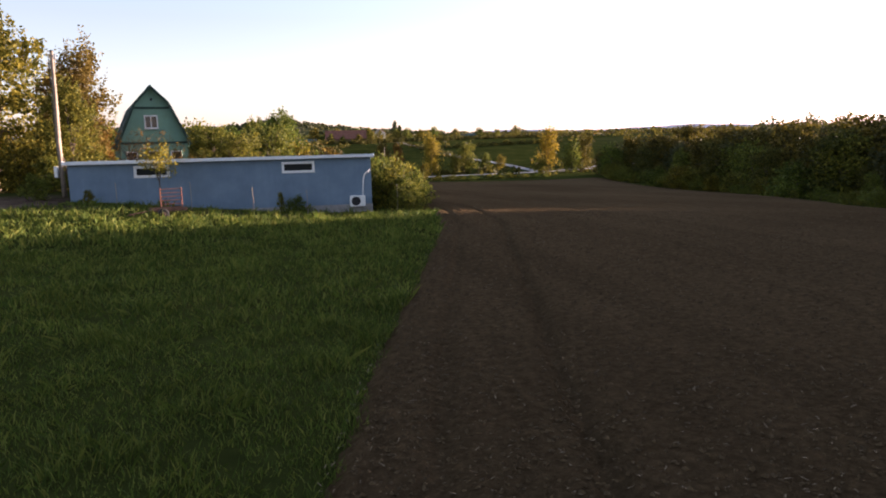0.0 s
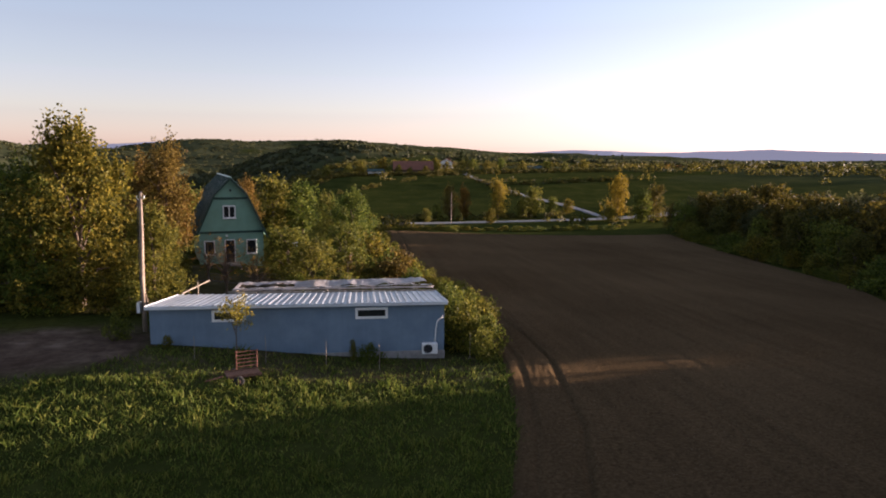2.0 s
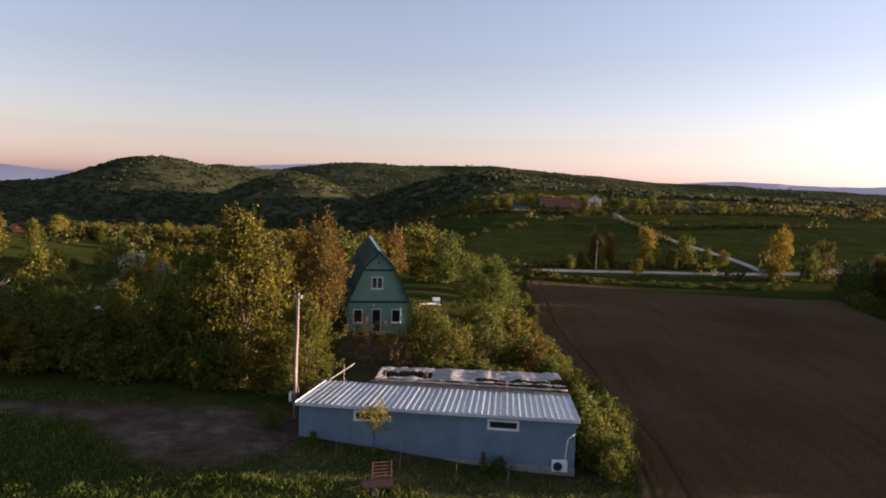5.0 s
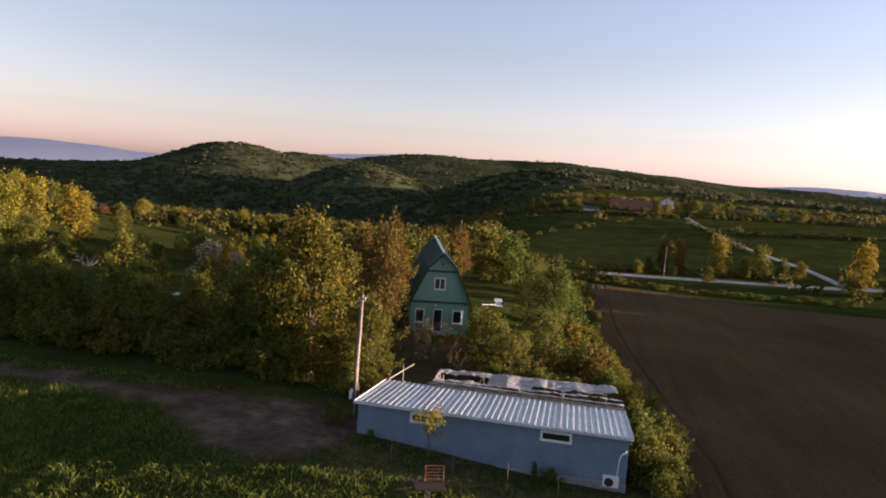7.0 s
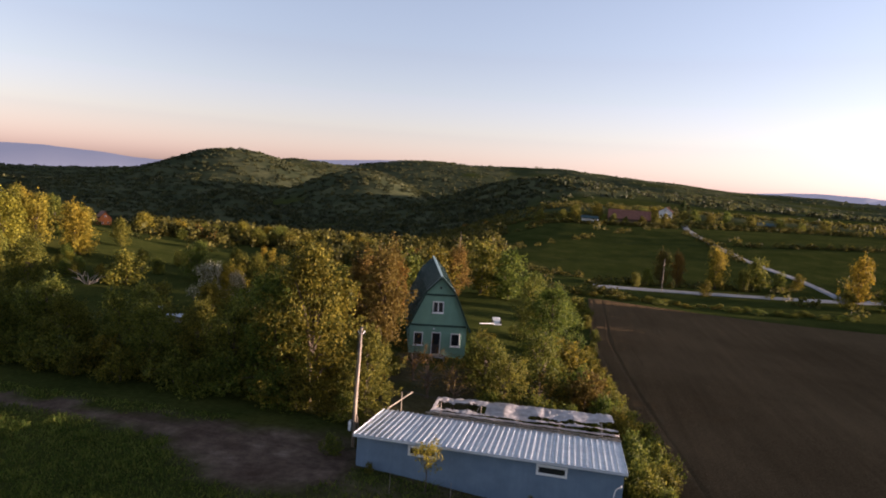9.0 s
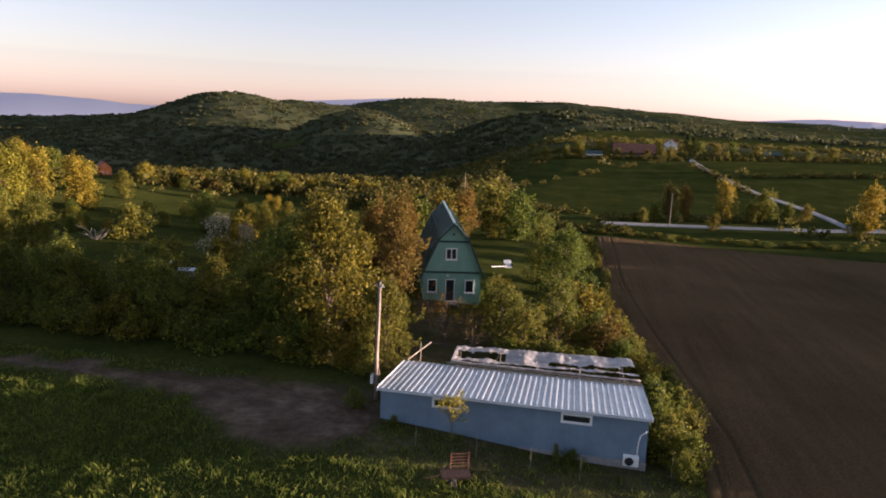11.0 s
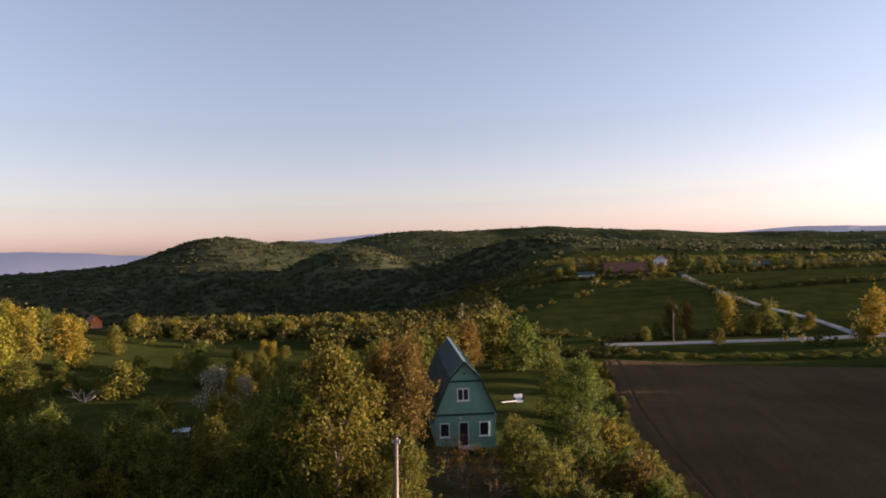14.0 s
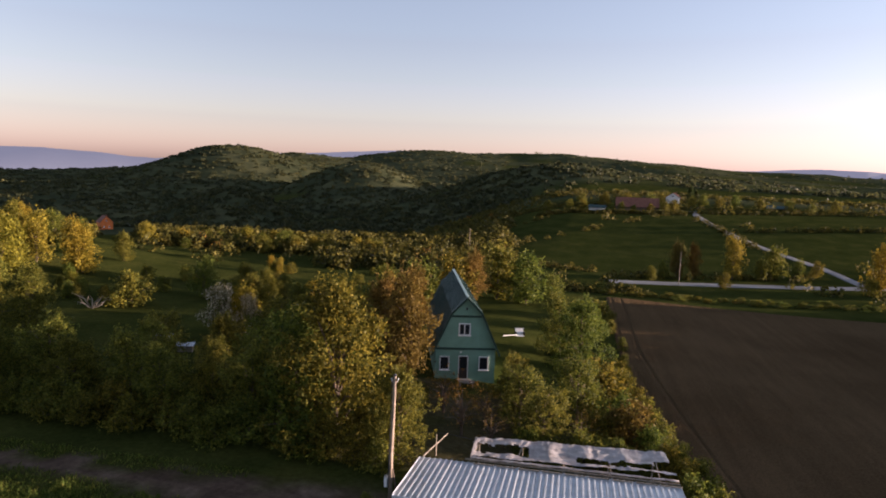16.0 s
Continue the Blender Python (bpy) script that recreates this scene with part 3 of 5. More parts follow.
def sheet_strip(w, d, seed, gaps):
    """A sagging, crumpled length of plastic sheet with a torn outline."""
    nx, ny = 110, 18
    rng = random.Random(seed)
    o = rng.uniform(0, 50)
    verts, faces = [], []
    for j in range(ny + 1):
        for i in range(nx + 1):
            u, v = i / nx, j / ny
            x = u * w
            lo = 0.35 * noise.noise((x * 0.6, o, 0)) + 0.1 * noise.noise((x * 2.5, o, 2))
            hi = d + 0.35 * noise.noise((x * 0.6, o, 5)) + 0.12 * noise.noise((x * 2.7, o, 8))
            y = lerp(lo, hi, v)
            z = 0.07 * noise.fractal((x * 0.9, y * 1.6, o), 0.6, 2.0, 6) - 0.16 * math.sin(math.pi * ((x * 0.42) % 1.0)) * math.sin(math.pi * v)
            z += 0.05 * noise.noise((x * 4, y * 4, o))
            verts.append((x, y, z))
    for j in range(ny):
        for i in range(nx):
            x, v = (i + 0.5) / nx * w, (j + 0.5) / ny
            if not any(a < x < b and c + 0.08 * noise.noise((x * 2, o, 3)) < v < e + 0.08 * noise.noise((x * 2, o, 6)) for a, b, c, e in gaps):
                faces.append((j * (nx + 1) + i, j * (nx + 1) + i + 1, (j + 1) * (nx + 1) + i + 1, (j + 1) * (nx + 1) + i))
    me = pydata("plastic_sheet", verts, faces)
    return me


def build_pergola():
    pg = tagged(empty("pergola", 0, 0, 0), "timber frame behind the shed under torn clear plastic", "pergola")
    posts = [(3.0, 9.7), (5.8, 10.2), (8.6, 10.6), (11.4, 11.1), (14.2, 11.5)]
    for x, y in posts:
        part("post", tube(bmesh.new(), [(x, y, -0.6), (x + 0.03, y, 2.1)], [0.06, 0.05], 7), WOOD, pg)
    part("beam", tube(bmesh.new(), [(2.6, 9.65, 2.1), (8.5, 10.6, 2.02), (14.5, 11.55, 1.95)], [0.05, 0.05, 0.045], 7), WOOD, pg)
    part("beam", tube(bmesh.new(), [(2.6, 6.55, 2.28), (15.2, 6.6, 2.2)], [0.05, 0.05], 7), WOOD, pg)
    for x, y in posts:
        part("rafter", tube(bmesh.new(), [(x - 0.1, 6.5, 2.2), (x, y + 0.3, 1.98)], [0.035, 0.035], 6), WOOD, pg)
    # bare end frame at the pole's side
    part("post", tube(bmesh.new(), [(0.2, 9.4, 0.3), (0.2, 9.4, 2.5)], [0.05, 0.04], 6), WOOD, pg)
    part("rafter", tube(bmesh.new(), [(0.05, 6.2, 2.3), (0.9, 9.6, 2.5)], [0.04, 0.04], 6), WOOD, pg)
    part("wire", tube(bmesh.new(), [(-0.8, 9.3, 2.5), (0.9, 9.6, 2.5), (3.0, 9.7, 2.2)], [0.015] * 3, 5), GRILLE, pg)
    ob = put("plastic_sheet", sheet_strip(12.2, 3.7, 3, [(0.2, 3.6, 0.28, 0.72), (6.4, 11.2, 0.14, 0.42), (11.2, 12.3, 0.1, 0.55)]), SHEET, pg, "torn crumpled clear plastic sheet", True)
    ob.matrix_local = Matrix.Translation((2.9, 6.75, 2.42)) @ Euler((radians(-3.5), 0, radians(3.5))).to_matrix().to_4x4()
    # loose rolled edge hanging over the roof's back
    bm = bmesh.new()
    pts = [(2.9 + 12.2 * k / 40, 6.55 + 0.1 * noise.noise((k * 0.3, 0, 0)), 2.42 + 0.05 * noise.noise((k * 0.5, 3, 0))) for k in range(41)]
    tube(bm, pts, [0.06 + 0.03 * noise.noise((k * 0.6, 8, 0)) for k in range(41)], 7)
    part("rolled_edge", bm, SHEET, pg, "", True)


build_shed()
build_ac()
build_pole()
build_pergola()


# ---- the green house ----
def roof_plane(a, b, length, thick=0.07, rib=0.35):
    """A standing-seam roof plane between two profile points (x, z), running along y."""
    bm = bmesh.new()
    d = Vector((b[0] - a[0], 0, b[1] - a[1]))
    up = Vector((-d.z, 0, d.x)).normalized()
    if up.z < 0:
        up = -up
    A = Vector((a[0], 0, a[1]))
    n = int(length / rib)
    def slab(y0, y1, lift, t):
        vs = [bm.verts.new(A + Vector((0, y, 0)) + d * s + up * h) for y in (y0, y1) for s in (0, 1) for h in (lift, lift + t)]
        for q in ((0, 1, 3, 2), (4, 6, 7, 5), (0, 4, 5, 1), (2, 3, 7, 6), (0, 2, 6, 4), (1, 5, 7, 3)):
            bm.faces.new([vs[k] for k in q])
    slab(0, length, 0, thick)
    for i in range(1, n):
        y = i * length / n
        slab(y - 0.02, y + 0.02, thick - 0.01, 0.045)
    bmesh.ops.recalc_face_normals(bm, faces=bm.faces)
    return bm


def build_house():
    L, ov = 15.35, 0.4
    EW, EZ, BW, BZ, AZ = 2.68, 2.95, 1.26, 6.2, 7.5   # half width and height at eaves, at the break, and the apex
    hs = tagged(empty("house", -0.61, 25.61, 1.09, 15.0), "green gambrel-roofed two-storey house with white windows", "house")
    def gable(y0, y1):
        bm = bmesh.new()
        pr = [(-EW, -0.5), (EW, -0.5), (EW, EZ), (BW, BZ), (0, AZ), (-BW, BZ), (-EW, EZ)]
        a, b = [bm.verts.new((x, y0, z)) for x, z in pr], [bm.verts.new((x, y1, z)) for x, z in pr]
        bm.faces.new(a), bm.faces.new(b[::-1])
        for k in range(len(pr)):
            bm.faces.new((a[k], b[k], b[(k + 1) % len(pr)], a[(k + 1) % len(pr)]))
        bmesh.ops.recalc_face_normals(bm, faces=bm.faces)
        return bm
    part("front_wall", gable(0, 0.2), GREEN_WALL, hs)
    part("back_wall", gable(L - 0.2, L), GREEN_WALL, hs)
    for s in (-1, 1):
        x = s * (EW - 0.1)
        part("side_wall", boxes((x - 0.1, x + 0.1, 0.2, L - 0.2, -0.5, EZ - 0.02)), GREEN_WALL, hs)
        for nm, a, b in (("lower_roof", (s * (EW + 0.28), EZ - 0.55), (s * BW, BZ)), ("upper_roof", (s * BW, BZ), (0, AZ))):
            ob = part(nm, roof_plane((a[0], a[1] + 0.03), (b[0], b[1] + 0.03), L + 2 * ov), GREEN_ROOF, hs, "dark green seamed sheet metal")
            ob.location = (0, -ov, 0)
            bm = roof_plane((a[0], a[1] - 0.1), (b[0], b[1] - 0.1), 0.06, 0.17)
            ob = part("verge_board", bm, GREEN_DARK, hs)
            ob.location = (0, -ov - 0.065, 0)
    # Right verge only: the cap's pale colour stands in for sun on it.
    ob = part("sunlit_verge_cap", roof_plane((EW + 0.28, EZ - 0.4), (BW + 0.02, BZ + 0.14), 0.12, 0.03), GREEN_CAP, hs, "metal verge cap coloured pale as if sunlit")
    ob.location = (0, -ov - 0.03, 0)
    ob = part("sunlit_verge_cap", roof_plane((BW + 0.02, BZ + 0.14), (0.0, AZ + 0.14), 0.12, 0.03), GREEN_CAP, hs)
    ob.location = (0, -ov - 0.03, 0)
    bm = boxes((-0.13, 0.13, -ov - 0.05, L + ov + 0.05, AZ + 0.1, AZ + 0.17), bevel=0.03)
    part("ridge_cap", bm, GREEN_CAP, hs, "pale metal ridge cap")
    for z, w in ((2.88, EW - 0.05), (5.81, BW + 0.12)):
        part("band", boxes((-w, w, -0.06, -0.004, z - 0.1, z + 0.09), bevel=0.01), GREEN_DARK, hs, "dark green horizontal board")
    window(hs, -0.68, 0.39, 4.08, 5.19, -0.035, 2, 0.1)
    window(hs, -2.29, -1.41, 0.93, 2.19, -0.035, 1, 0.09)
    window(hs, 1.21, 2.09, 0.93, 2.19, -0.035, 1, 0.09)
    door = part("door", boxes((-0.53, 0.21, -0.02, -0.003, 0.16, 2.16), bevel=0.006), DOOR_BROWN, hs, "dark brown glazed door in a pale frame")
    part("door_frame", boxes((-0.6, -0.53, -0.05, -0.003, 0.16, 2.24), (0.21, 0.28, -0.05, -0.003, 0.16, 2.24), (-0.53, 0.21, -0.05, -0.003, 2.16, 2.24), bevel=0.008), WHITE, door, "pale painted frame")
    part("door_panel", boxes((-0.43, 0.11, -0.035, -0.02, 0.3, 0.95), bevel=0.008), DOOR_BROWN, door)
    part("pane", boxes((-0.43, 0.11, -0.03, -0.02, 1.08, 2.04)), PANE_GLASS, door, "dark door glass")
    part("handle", boxes((0.12, 0.16, -0.09, -0.02, 1.0, 1.12), bevel=0.01), METAL_GREY, door)
    part("step", boxes((-0.85, 0.6, -1.0, -0.01, -0.5, 0.06), (-0.7, 0.45, -0.55, -0.01, 0.06, 0.14), bevel=0.02), PLINTH, hs, "concrete door step")
    bm = bmesh.new()
    tube(bm, [(0.0, -0.01, 6.5), (0.0, -0.09, 6.5)], [0.11, 0.11], 14)
    part("vent", bm, GRILLE, hs, "round gable vent")
    part("wall_lamp", boxes((-0.5, -0.34, -0.14, -0.004, 2.5, 2.64), bevel=0.02), WHITE, hs)
    bench = tagged(empty("bench", -0.15, 23.95, 1.08, 15), "small weathered plank bench by the door step", "bench")
    for k in range(3):
        part("plank", boxes((-0.7, 0.7, -0.25 + k * 0.17, -0.1 + k * 0.17, 0.42, 0.46), bevel=0.006), WOOD, bench)
    for x in (-0.55, 0.55):
        part("leg", boxes((x - 0.04, x + 0.04, -0.22, 0.22, -0.05, 0.42), bevel=0.006), WOOD, bench)


build_house()


# ---- trailer, rack and stakes in front of the shed ----
def build_trailer():
    tr = tagged(empty("trailer", 5.3, -4.8, height(5.3, -4.8) - 0.08, 20), "rusty two-wheeled farm trailer with a slatted rack", "trailer")
    part("bed", boxes((-0.85, 1.0, -0.55, 0.55, 0.42, 0.5), bevel=0.01), RUST_DARK, tr)
    for s in (-1, 1):
        part("side_board", boxes((-0.85, 1.0, s * 0.55 - 0.02, s * 0.55 + 0.02, 0.505, 0.6), bevel=0.006), RUST_DARK, tr)
        wh = part("wheel", tube(bmesh.new(), [(-0.3, s * 0.66, 0.3), (-0.3, s * 0.72, 0.3), (-0.3, s * 0.84, 0.3), (-0.3, s * 0.88, 0.3)], [0.24, 0.3, 0.3, 0.24], 22), RUBBER, tr, "black rubber tyre")
        part("hub", tube(bmesh.new(), [(-0.3, s * 0.87, 0.3), (-0.3, s * 0.905, 0.3)], [0.13, 0.08], 14), RUST_DARK, wh)
    for x in (-0.2, 0.94):
        part("upright", boxes((x, x + 0.06, 0.5, 0.56, 0.6, 1.65), bevel=0.006), RUSTY_RED, tr)
    for k in range(5):
        part("rail", boxes((-0.14, 0.94, 0.51, 0.55, 0.72 + k * 0.21, 0.765 + k * 0.21), bevel=0.005), RUSTY_RED, tr)
    part("drawbar", tube(bmesh.new(), [(-1.0, 0.0, 0.45), (-2.0, 0.0, 0.3)], [0.04, 0.035], 8), RUSTY_RED, tr)
    part("prop", tube(bmesh.new(), [(-1.7, 0, 0.33), (-1.7, 0, -0.05)], [0.025, 0.025], 6), RUSTY_RED, tr)
    tr.scale = (0.8, 0.8, 0.8)


def build_stakes():
    for i, (x, y, hgt) in enumerate([(2.7, -2.4, 1.2), (6.0, -2.2, 1.4), (8.9, -2.3, 1.3), (11.5, -2.4, 1.3), (16.3, -0.6, 1.5)]):
        st = part("stake", tube(bmesh.new(), [(0, 0, -0.2), (0.02, 0, hgt * 0.6), (0.0, 0.02, hgt)], [0.016, 0.015, 0.013], 7), WOOD)
        st.location = (x, y, height(x, y))
        tagged(st, "thin pale wooden stake in the grass", "stake", "stakes before the shed")


build_trailer()
build_stakes()


# ---- plants ----
def leaf_cloud(rng, clusters, per, size, spread_r, aspect=0.55, droop=0.0):
    """Leaves as small bent quads, gathered round cluster points."""
    c = np.repeat(np.array(clusters), per, axis=0)
    n = len(c)
    r = np.random.RandomState(rng.randrange(10 ** 6))
    off = r.normal(0, 1, (n, 3)) * spread_r * np.array([1, 1, 0.8])
    p = c + off
    a = r.normal(0, 1, (n, 3))
    a[:, 2] -= droop
    a /= np.linalg.norm(a, axis=1)[:, None]
    b = np.cross(a, r.normal(0, 1, (n, 3)))
    b /= np.linalg.norm(b, axis=1)[:, None]
    s = size * r.uniform(0.6, 1.4, (n, 1))
    v = np.stack([p - a * s * 0.5, p + b * s * aspect * 0.5, p + a * s * 0.5, p - b * s * aspect * 0.5], 1).reshape(-1, 3)
    f = np.arange(4 * n).reshape(-1, 4)
    return v, f


def tree_meshes(seed, hgt, radius, base, clusters, per, leaf, sp, lumps=5, taper=0.5, limbs=9, trunk=0.16):
    """Trunk and limbs, and a crown built of several uneven lumps. Returns two meshes."""
    rng = random.Random(seed)
    bm = bmesh.new()
    lean = (rng.uniform(-0.04, 0.04) * hgt, rng.uniform(-0.04, 0.04) * hgt)
    spine = [(lean[0] * (k / 5) ** 2, lean[1] * (k / 5) ** 2, -0.4 + (hgt * 0.86 + 0.4) * k / 5) for k in range(6)]
    tube(bm, spine, [trunk * (1 - 0.85 * k / 5) * (1.3 if k == 0 else 1) for k in range(6)], 8)
    pts = []
    cores = []
    for k in range(lumps):
        f = (k + 0.5) / lumps
        z = lerp(base, hgt * 0.9, f)
        rad = radius * (1 - taper * abs(f - 0.35) / 0.65) * rng.uniform(0.6, 1.0)
        ang = k * 2.4 + rng.uniform(-0.5, 0.5)
        d = radius * 0.42 * (1 - 0.55 * f) * rng.uniform(0.5, 1.2)
        cores.append((d * math.cos(ang), d * math.sin(ang), z, rad))
    for _ in range(clusters):
        cx, cy, cz, cr = rng.choice(cores)
        while True:
            q = Vector((rng.uniform(-1, 1), rng.uniform(-1, 1), rng.uniform(-1, 1)))
            if 0.25 < q.length < 1:
                break
        q = q.normalized() * (q.length ** 0.45)
        w = 1 + 0.75 * noise.noise((q.x * 2.6 + seed, q.y * 2.6, q.z * 2.6 + cz))
        p = (cx + q.x * cr * w, cy + q.y * cr * w, max(base * 0.55, cz + q.z * (hgt - base) / lumps * 0.95 * w))
        pts.append(p)
    for k in range(limbs):
        tgt = rng.choice(pts)
        z0 = min(tgt[2] * 0.75, hgt * 0.75) * rng.uniform(0.55, 0.95)
        f = z0 / (hgt * 0.86)
        s = Vector((lean[0] * f * f, lean[1] * f * f, z0))
        mid = s.lerp(Vector(tgt), 0.5) + Vector((0, 0, 0.06 * hgt))
        tube(bm, [s, mid, tgt], [trunk * 0.42 * (1 - 0.6 * f), trunk * 0.25, trunk * 0.06], 5)
    v, f = leaf_cloud(rng, pts, per, leaf, sp)
    # leafy shoots standing out of the crown
    tips = []
    outer = sorted(pts, key=lambda p: -(math.hypot(p[0], p[1]) / radius + 0.9 * p[2] / hgt))[:max(8, clusters // 2)]
    for p in rng.sample(outer, max(6, clusters // 7)):
        out = Vector((p[0] / radius, p[1] / radius, 0)) * 0.5 + Vector((rng.uniform(-0.3, 0.3), rng.uniform(-0.3, 0.3), 1.0))
        ln = hgt * rng.uniform(0.05, 0.13)
        end = Vector(p) + out.normalized() * ln
        tips += [tuple(Vector(p).lerp(end, k / 4)) for k in (1, 2, 3, 4)]
    v2, f2 = leaf_cloud(rng, tips, max(4, per // 3), leaf * 0.85, sp * 0.42)
    f = np.concatenate([f, f2 + len(v)])
    v = np.concatenate([v, v2])
    wood = bpy.data.meshes.new("trunk")
    bm.to_mesh(wood)
    bm.free()
    crown = bpy.data.meshes.new("crown")
    crown.from_pydata(v.tolist(), [], f.tolist())
    return wood, crown


class Kind:
    """One kind of plant, whose meshes all its copies share."""
    def __init__(self, name, label, category, mat, group, *args, **kw):
        self.name, self.label, self.category, self.group = name, label, category, group
        self.wood, self.crown = tree_meshes(*args, **kw)
        self.wood.materials.append(BARK)
        self.crown.materials.append(mat)
        self.tall = args[1]

    def at(self, x, y, tall, wide=1.0, label="", rz=None):
        ob = new(self.name)
        s = tall / self.tall
        k = random.uniform(0.92, 1.08)
        ob.matrix_world = Matrix.LocRotScale((x, y, height(x, y) - 0.05), Euler((0, 0, random.uniform(0, 6.28) if rz is None else rz)), (s * wide * k, s * wide / k, s))
        tagged(ob, label or self.label, self.category, self.group)
        for nm, me in (("trunk", self.wood), ("crown", self.crown)):
            o = new(nm, me)
            o.parent = ob
        return ob


TALL = Kind("tree", "tall broadleaf tree with fresh olive-green spring leaves", "tree", LEAF_OLIVE, "trees round the shed", 1, 11.0, 4.0, 0.9, 640, 22, 0.245, 0.26, lumps=9, taper=0.55, limbs=16, trunk=0.24)
TALL_B = Kind("tree", "broadleaf tree with green spring leaves", "tree", LEAF_GREEN, "trees round the shed", 2, 9.0, 3.6, 0.7, 480, 19, 0.24, 0.25, lumps=7, taper=0.5, limbs=14, trunk=0.2)
RUST = Kind("tree", "tree in rusty brown young leaf", "tree", LEAF_RUST, "rusty trees", 3, 10.0, 2.3, 1.2, 460, 18, 0.23, 0.24, lumps=8, taper=0.5, limbs=14, trunk=0.2)
ORCHARD = Kind("fruit_tree", "open-crowned fruit tree in pale green leaf", "tree", LEAF_OLIVE, "garden fruit trees", 4, 5.5, 2.6, 1.1, 260, 20, 0.19, 0.2, lumps=6, taper=0.4, limbs=18, trunk=0.13)
BUSH = Kind("bush", "dense green leafy bush in the hedge", "bush", LEAF_GREEN, "bushes", 5, 3.0, 1.9, 0.3, 200, 13, 0.21, 0.2, lumps=4, taper=0.4, limbs=8, trunk=0.07)
BUSH_B = Kind("bush", "olive-green bush with upright shoots", "bush", LEAF_OLIVE, "bushes", 6, 3.4, 1.7, 0.3, 190, 13, 0.21, 0.2, lumps=5, taper=0.5, limbs=10, trunk=0.07)
RUST_BUSH = Kind("bush", "rusty-leaved bush at the field edge", "bush", LEAF_RUST, "bushes", 7, 3.0, 1.8, 0.3, 200, 14, 0.2, 0.2, lumps=4, taper=0.4, limbs=8, trunk=0.07)
BLOSSOM = Kind("blossom_tree", "small garden tree in white blossom", "tree", LEAF_BLOSSOM, "blossom trees", 8, 4.0, 1.8, 0.8, 130, 22, 0.18, 0.22, lumps=6, taper=0.4, limbs=10, trunk=0.1)
WOODS_R = Kind("tree", "brownish-green woodland tree at the field's edge", "tree", LEAF_WOOD, "woodland edge", 19, 9.0, 3.5, 0.8, 250, 13, 0.4, 0.4, lumps=8, taper=0.45, limbs=10, trunk=0.2)
WOODS = Kind("tree", "broadleaf woodland tree at the field's edge", "tree", LEAF_GREEN, "woodland edge", 9, 9.0, 3.6, 0.8, 230, 12, 0.46, 0.42, lumps=7, taper=0.45, limbs=8, trunk=0.2)
WOODS_B = Kind("tree", "olive woodland tree in young leaf", "tree", LEAF_OLIVE, "woodland edge", 10, 9.0, 3.3, 0.8, 230, 12, 0.46, 0.42, lumps=6, taper=0.5, limbs=8, trunk=0.2)
GOLD = Kind("tree", "broadleaf tree in young leaf coloured sunlit gold", "tree", LEAF_SUN_GOLD, "trees on the left rise", 23, 8.0, 2.8, 0.7, 260, 13, 0.34, 0.34, lumps=7, taper=0.5, limbs=10, trunk=0.18)
SAPLING = Kind("sapling", "slender sapling in yellow-green leaf", "tree", LEAF_SUN_GOLD, "saplings", 27, 3.2, 0.75, 1.8, 70, 9, 0.12, 0.13, lumps=4, taper=0.4, limbs=12, trunk=0.04)
CONIFER = Kind("conifer", "dark narrow conifer beside the farm", "tree", LEAF_DARK, "conifers", 11, 9.0, 2.0, 0.6, 260, 14, 0.35, 0.35, lumps=9, taper=1.0, limbs=6, trunk=0.18)
BARE = Kind("fruit_tree", "bare-branched fruit tree just coming into leaf", "tree", LEAF_RUST, "garden fruit trees", 12, 4.5, 2.0, 1.2, 90, 5, 0.12, 0.16, lumps=6, taper=0.3, limbs=34, trunk=0.11)
random.seed(21)

# round the shed and the house
TALL.at(-6.6, 8.6, 11.6, 1.0, "large olive-green broadleaf tree behind the utility pole")
TALL_B.at(-9.5, 9.5, 9.0, 0.95)
TALL.at(-1.9, 7.4, 6.4, 0.9)
RUST.at(-4.9, 21.5, 10.8, 0.92, "tall tree in rusty brown leaf beside the green house")
RUST.at(-7.6, 25.0, 9.4, 1.0)
ORCHARD.at(5.0, 17.5, 5.0)
ORCHARD.at(4.2, 20.8, 4.4, 0.8)
ORCHARD.at(3.8, 24.2, 3.8, 0.75)
ORCHARD.at(7.0, 14.6, 4.6, 1.0)
ORCHARD.at(9.4, 22.0, 5.8, 1.0)
TALL_B.at(9.6, 38.5, 8.2, 1.0)
TALL_B.at(7.4, 43.0, 7.4, 1.0)
BUSH_B.at(11.3, 27.0, 4.6, 1.1)
for x, y, h in ((1.2, 13.5, 4.0), (3.4, 12.6, 3.4), (-0.8, 17.0, 3.8), (2.6, 16.2, 3.2), (9.6, 15.8, 3.6)):
    BARE.at(x, y, h, 1.1)
for x, y, h in ((6.2, 12.9, 2.0), (9.8, 13.6, 2.4), (12.2, 14.2, 2.2), (11.0, 17.8, 2.8), (-2.9, 17.5, 2.0), (4.4, 22.4, 2.0)):
    random.choice((BUSH, BUSH_B)).at(x, y, h, 1.0)
BUSH.at(12.6, 20.5, 3.6, 0.9)
RUST_BUSH.at(13.2, 18.2, 3.9, 0.9)
RUST_BUSH.at(-4.0, 14.0, 3.0, 0.8)
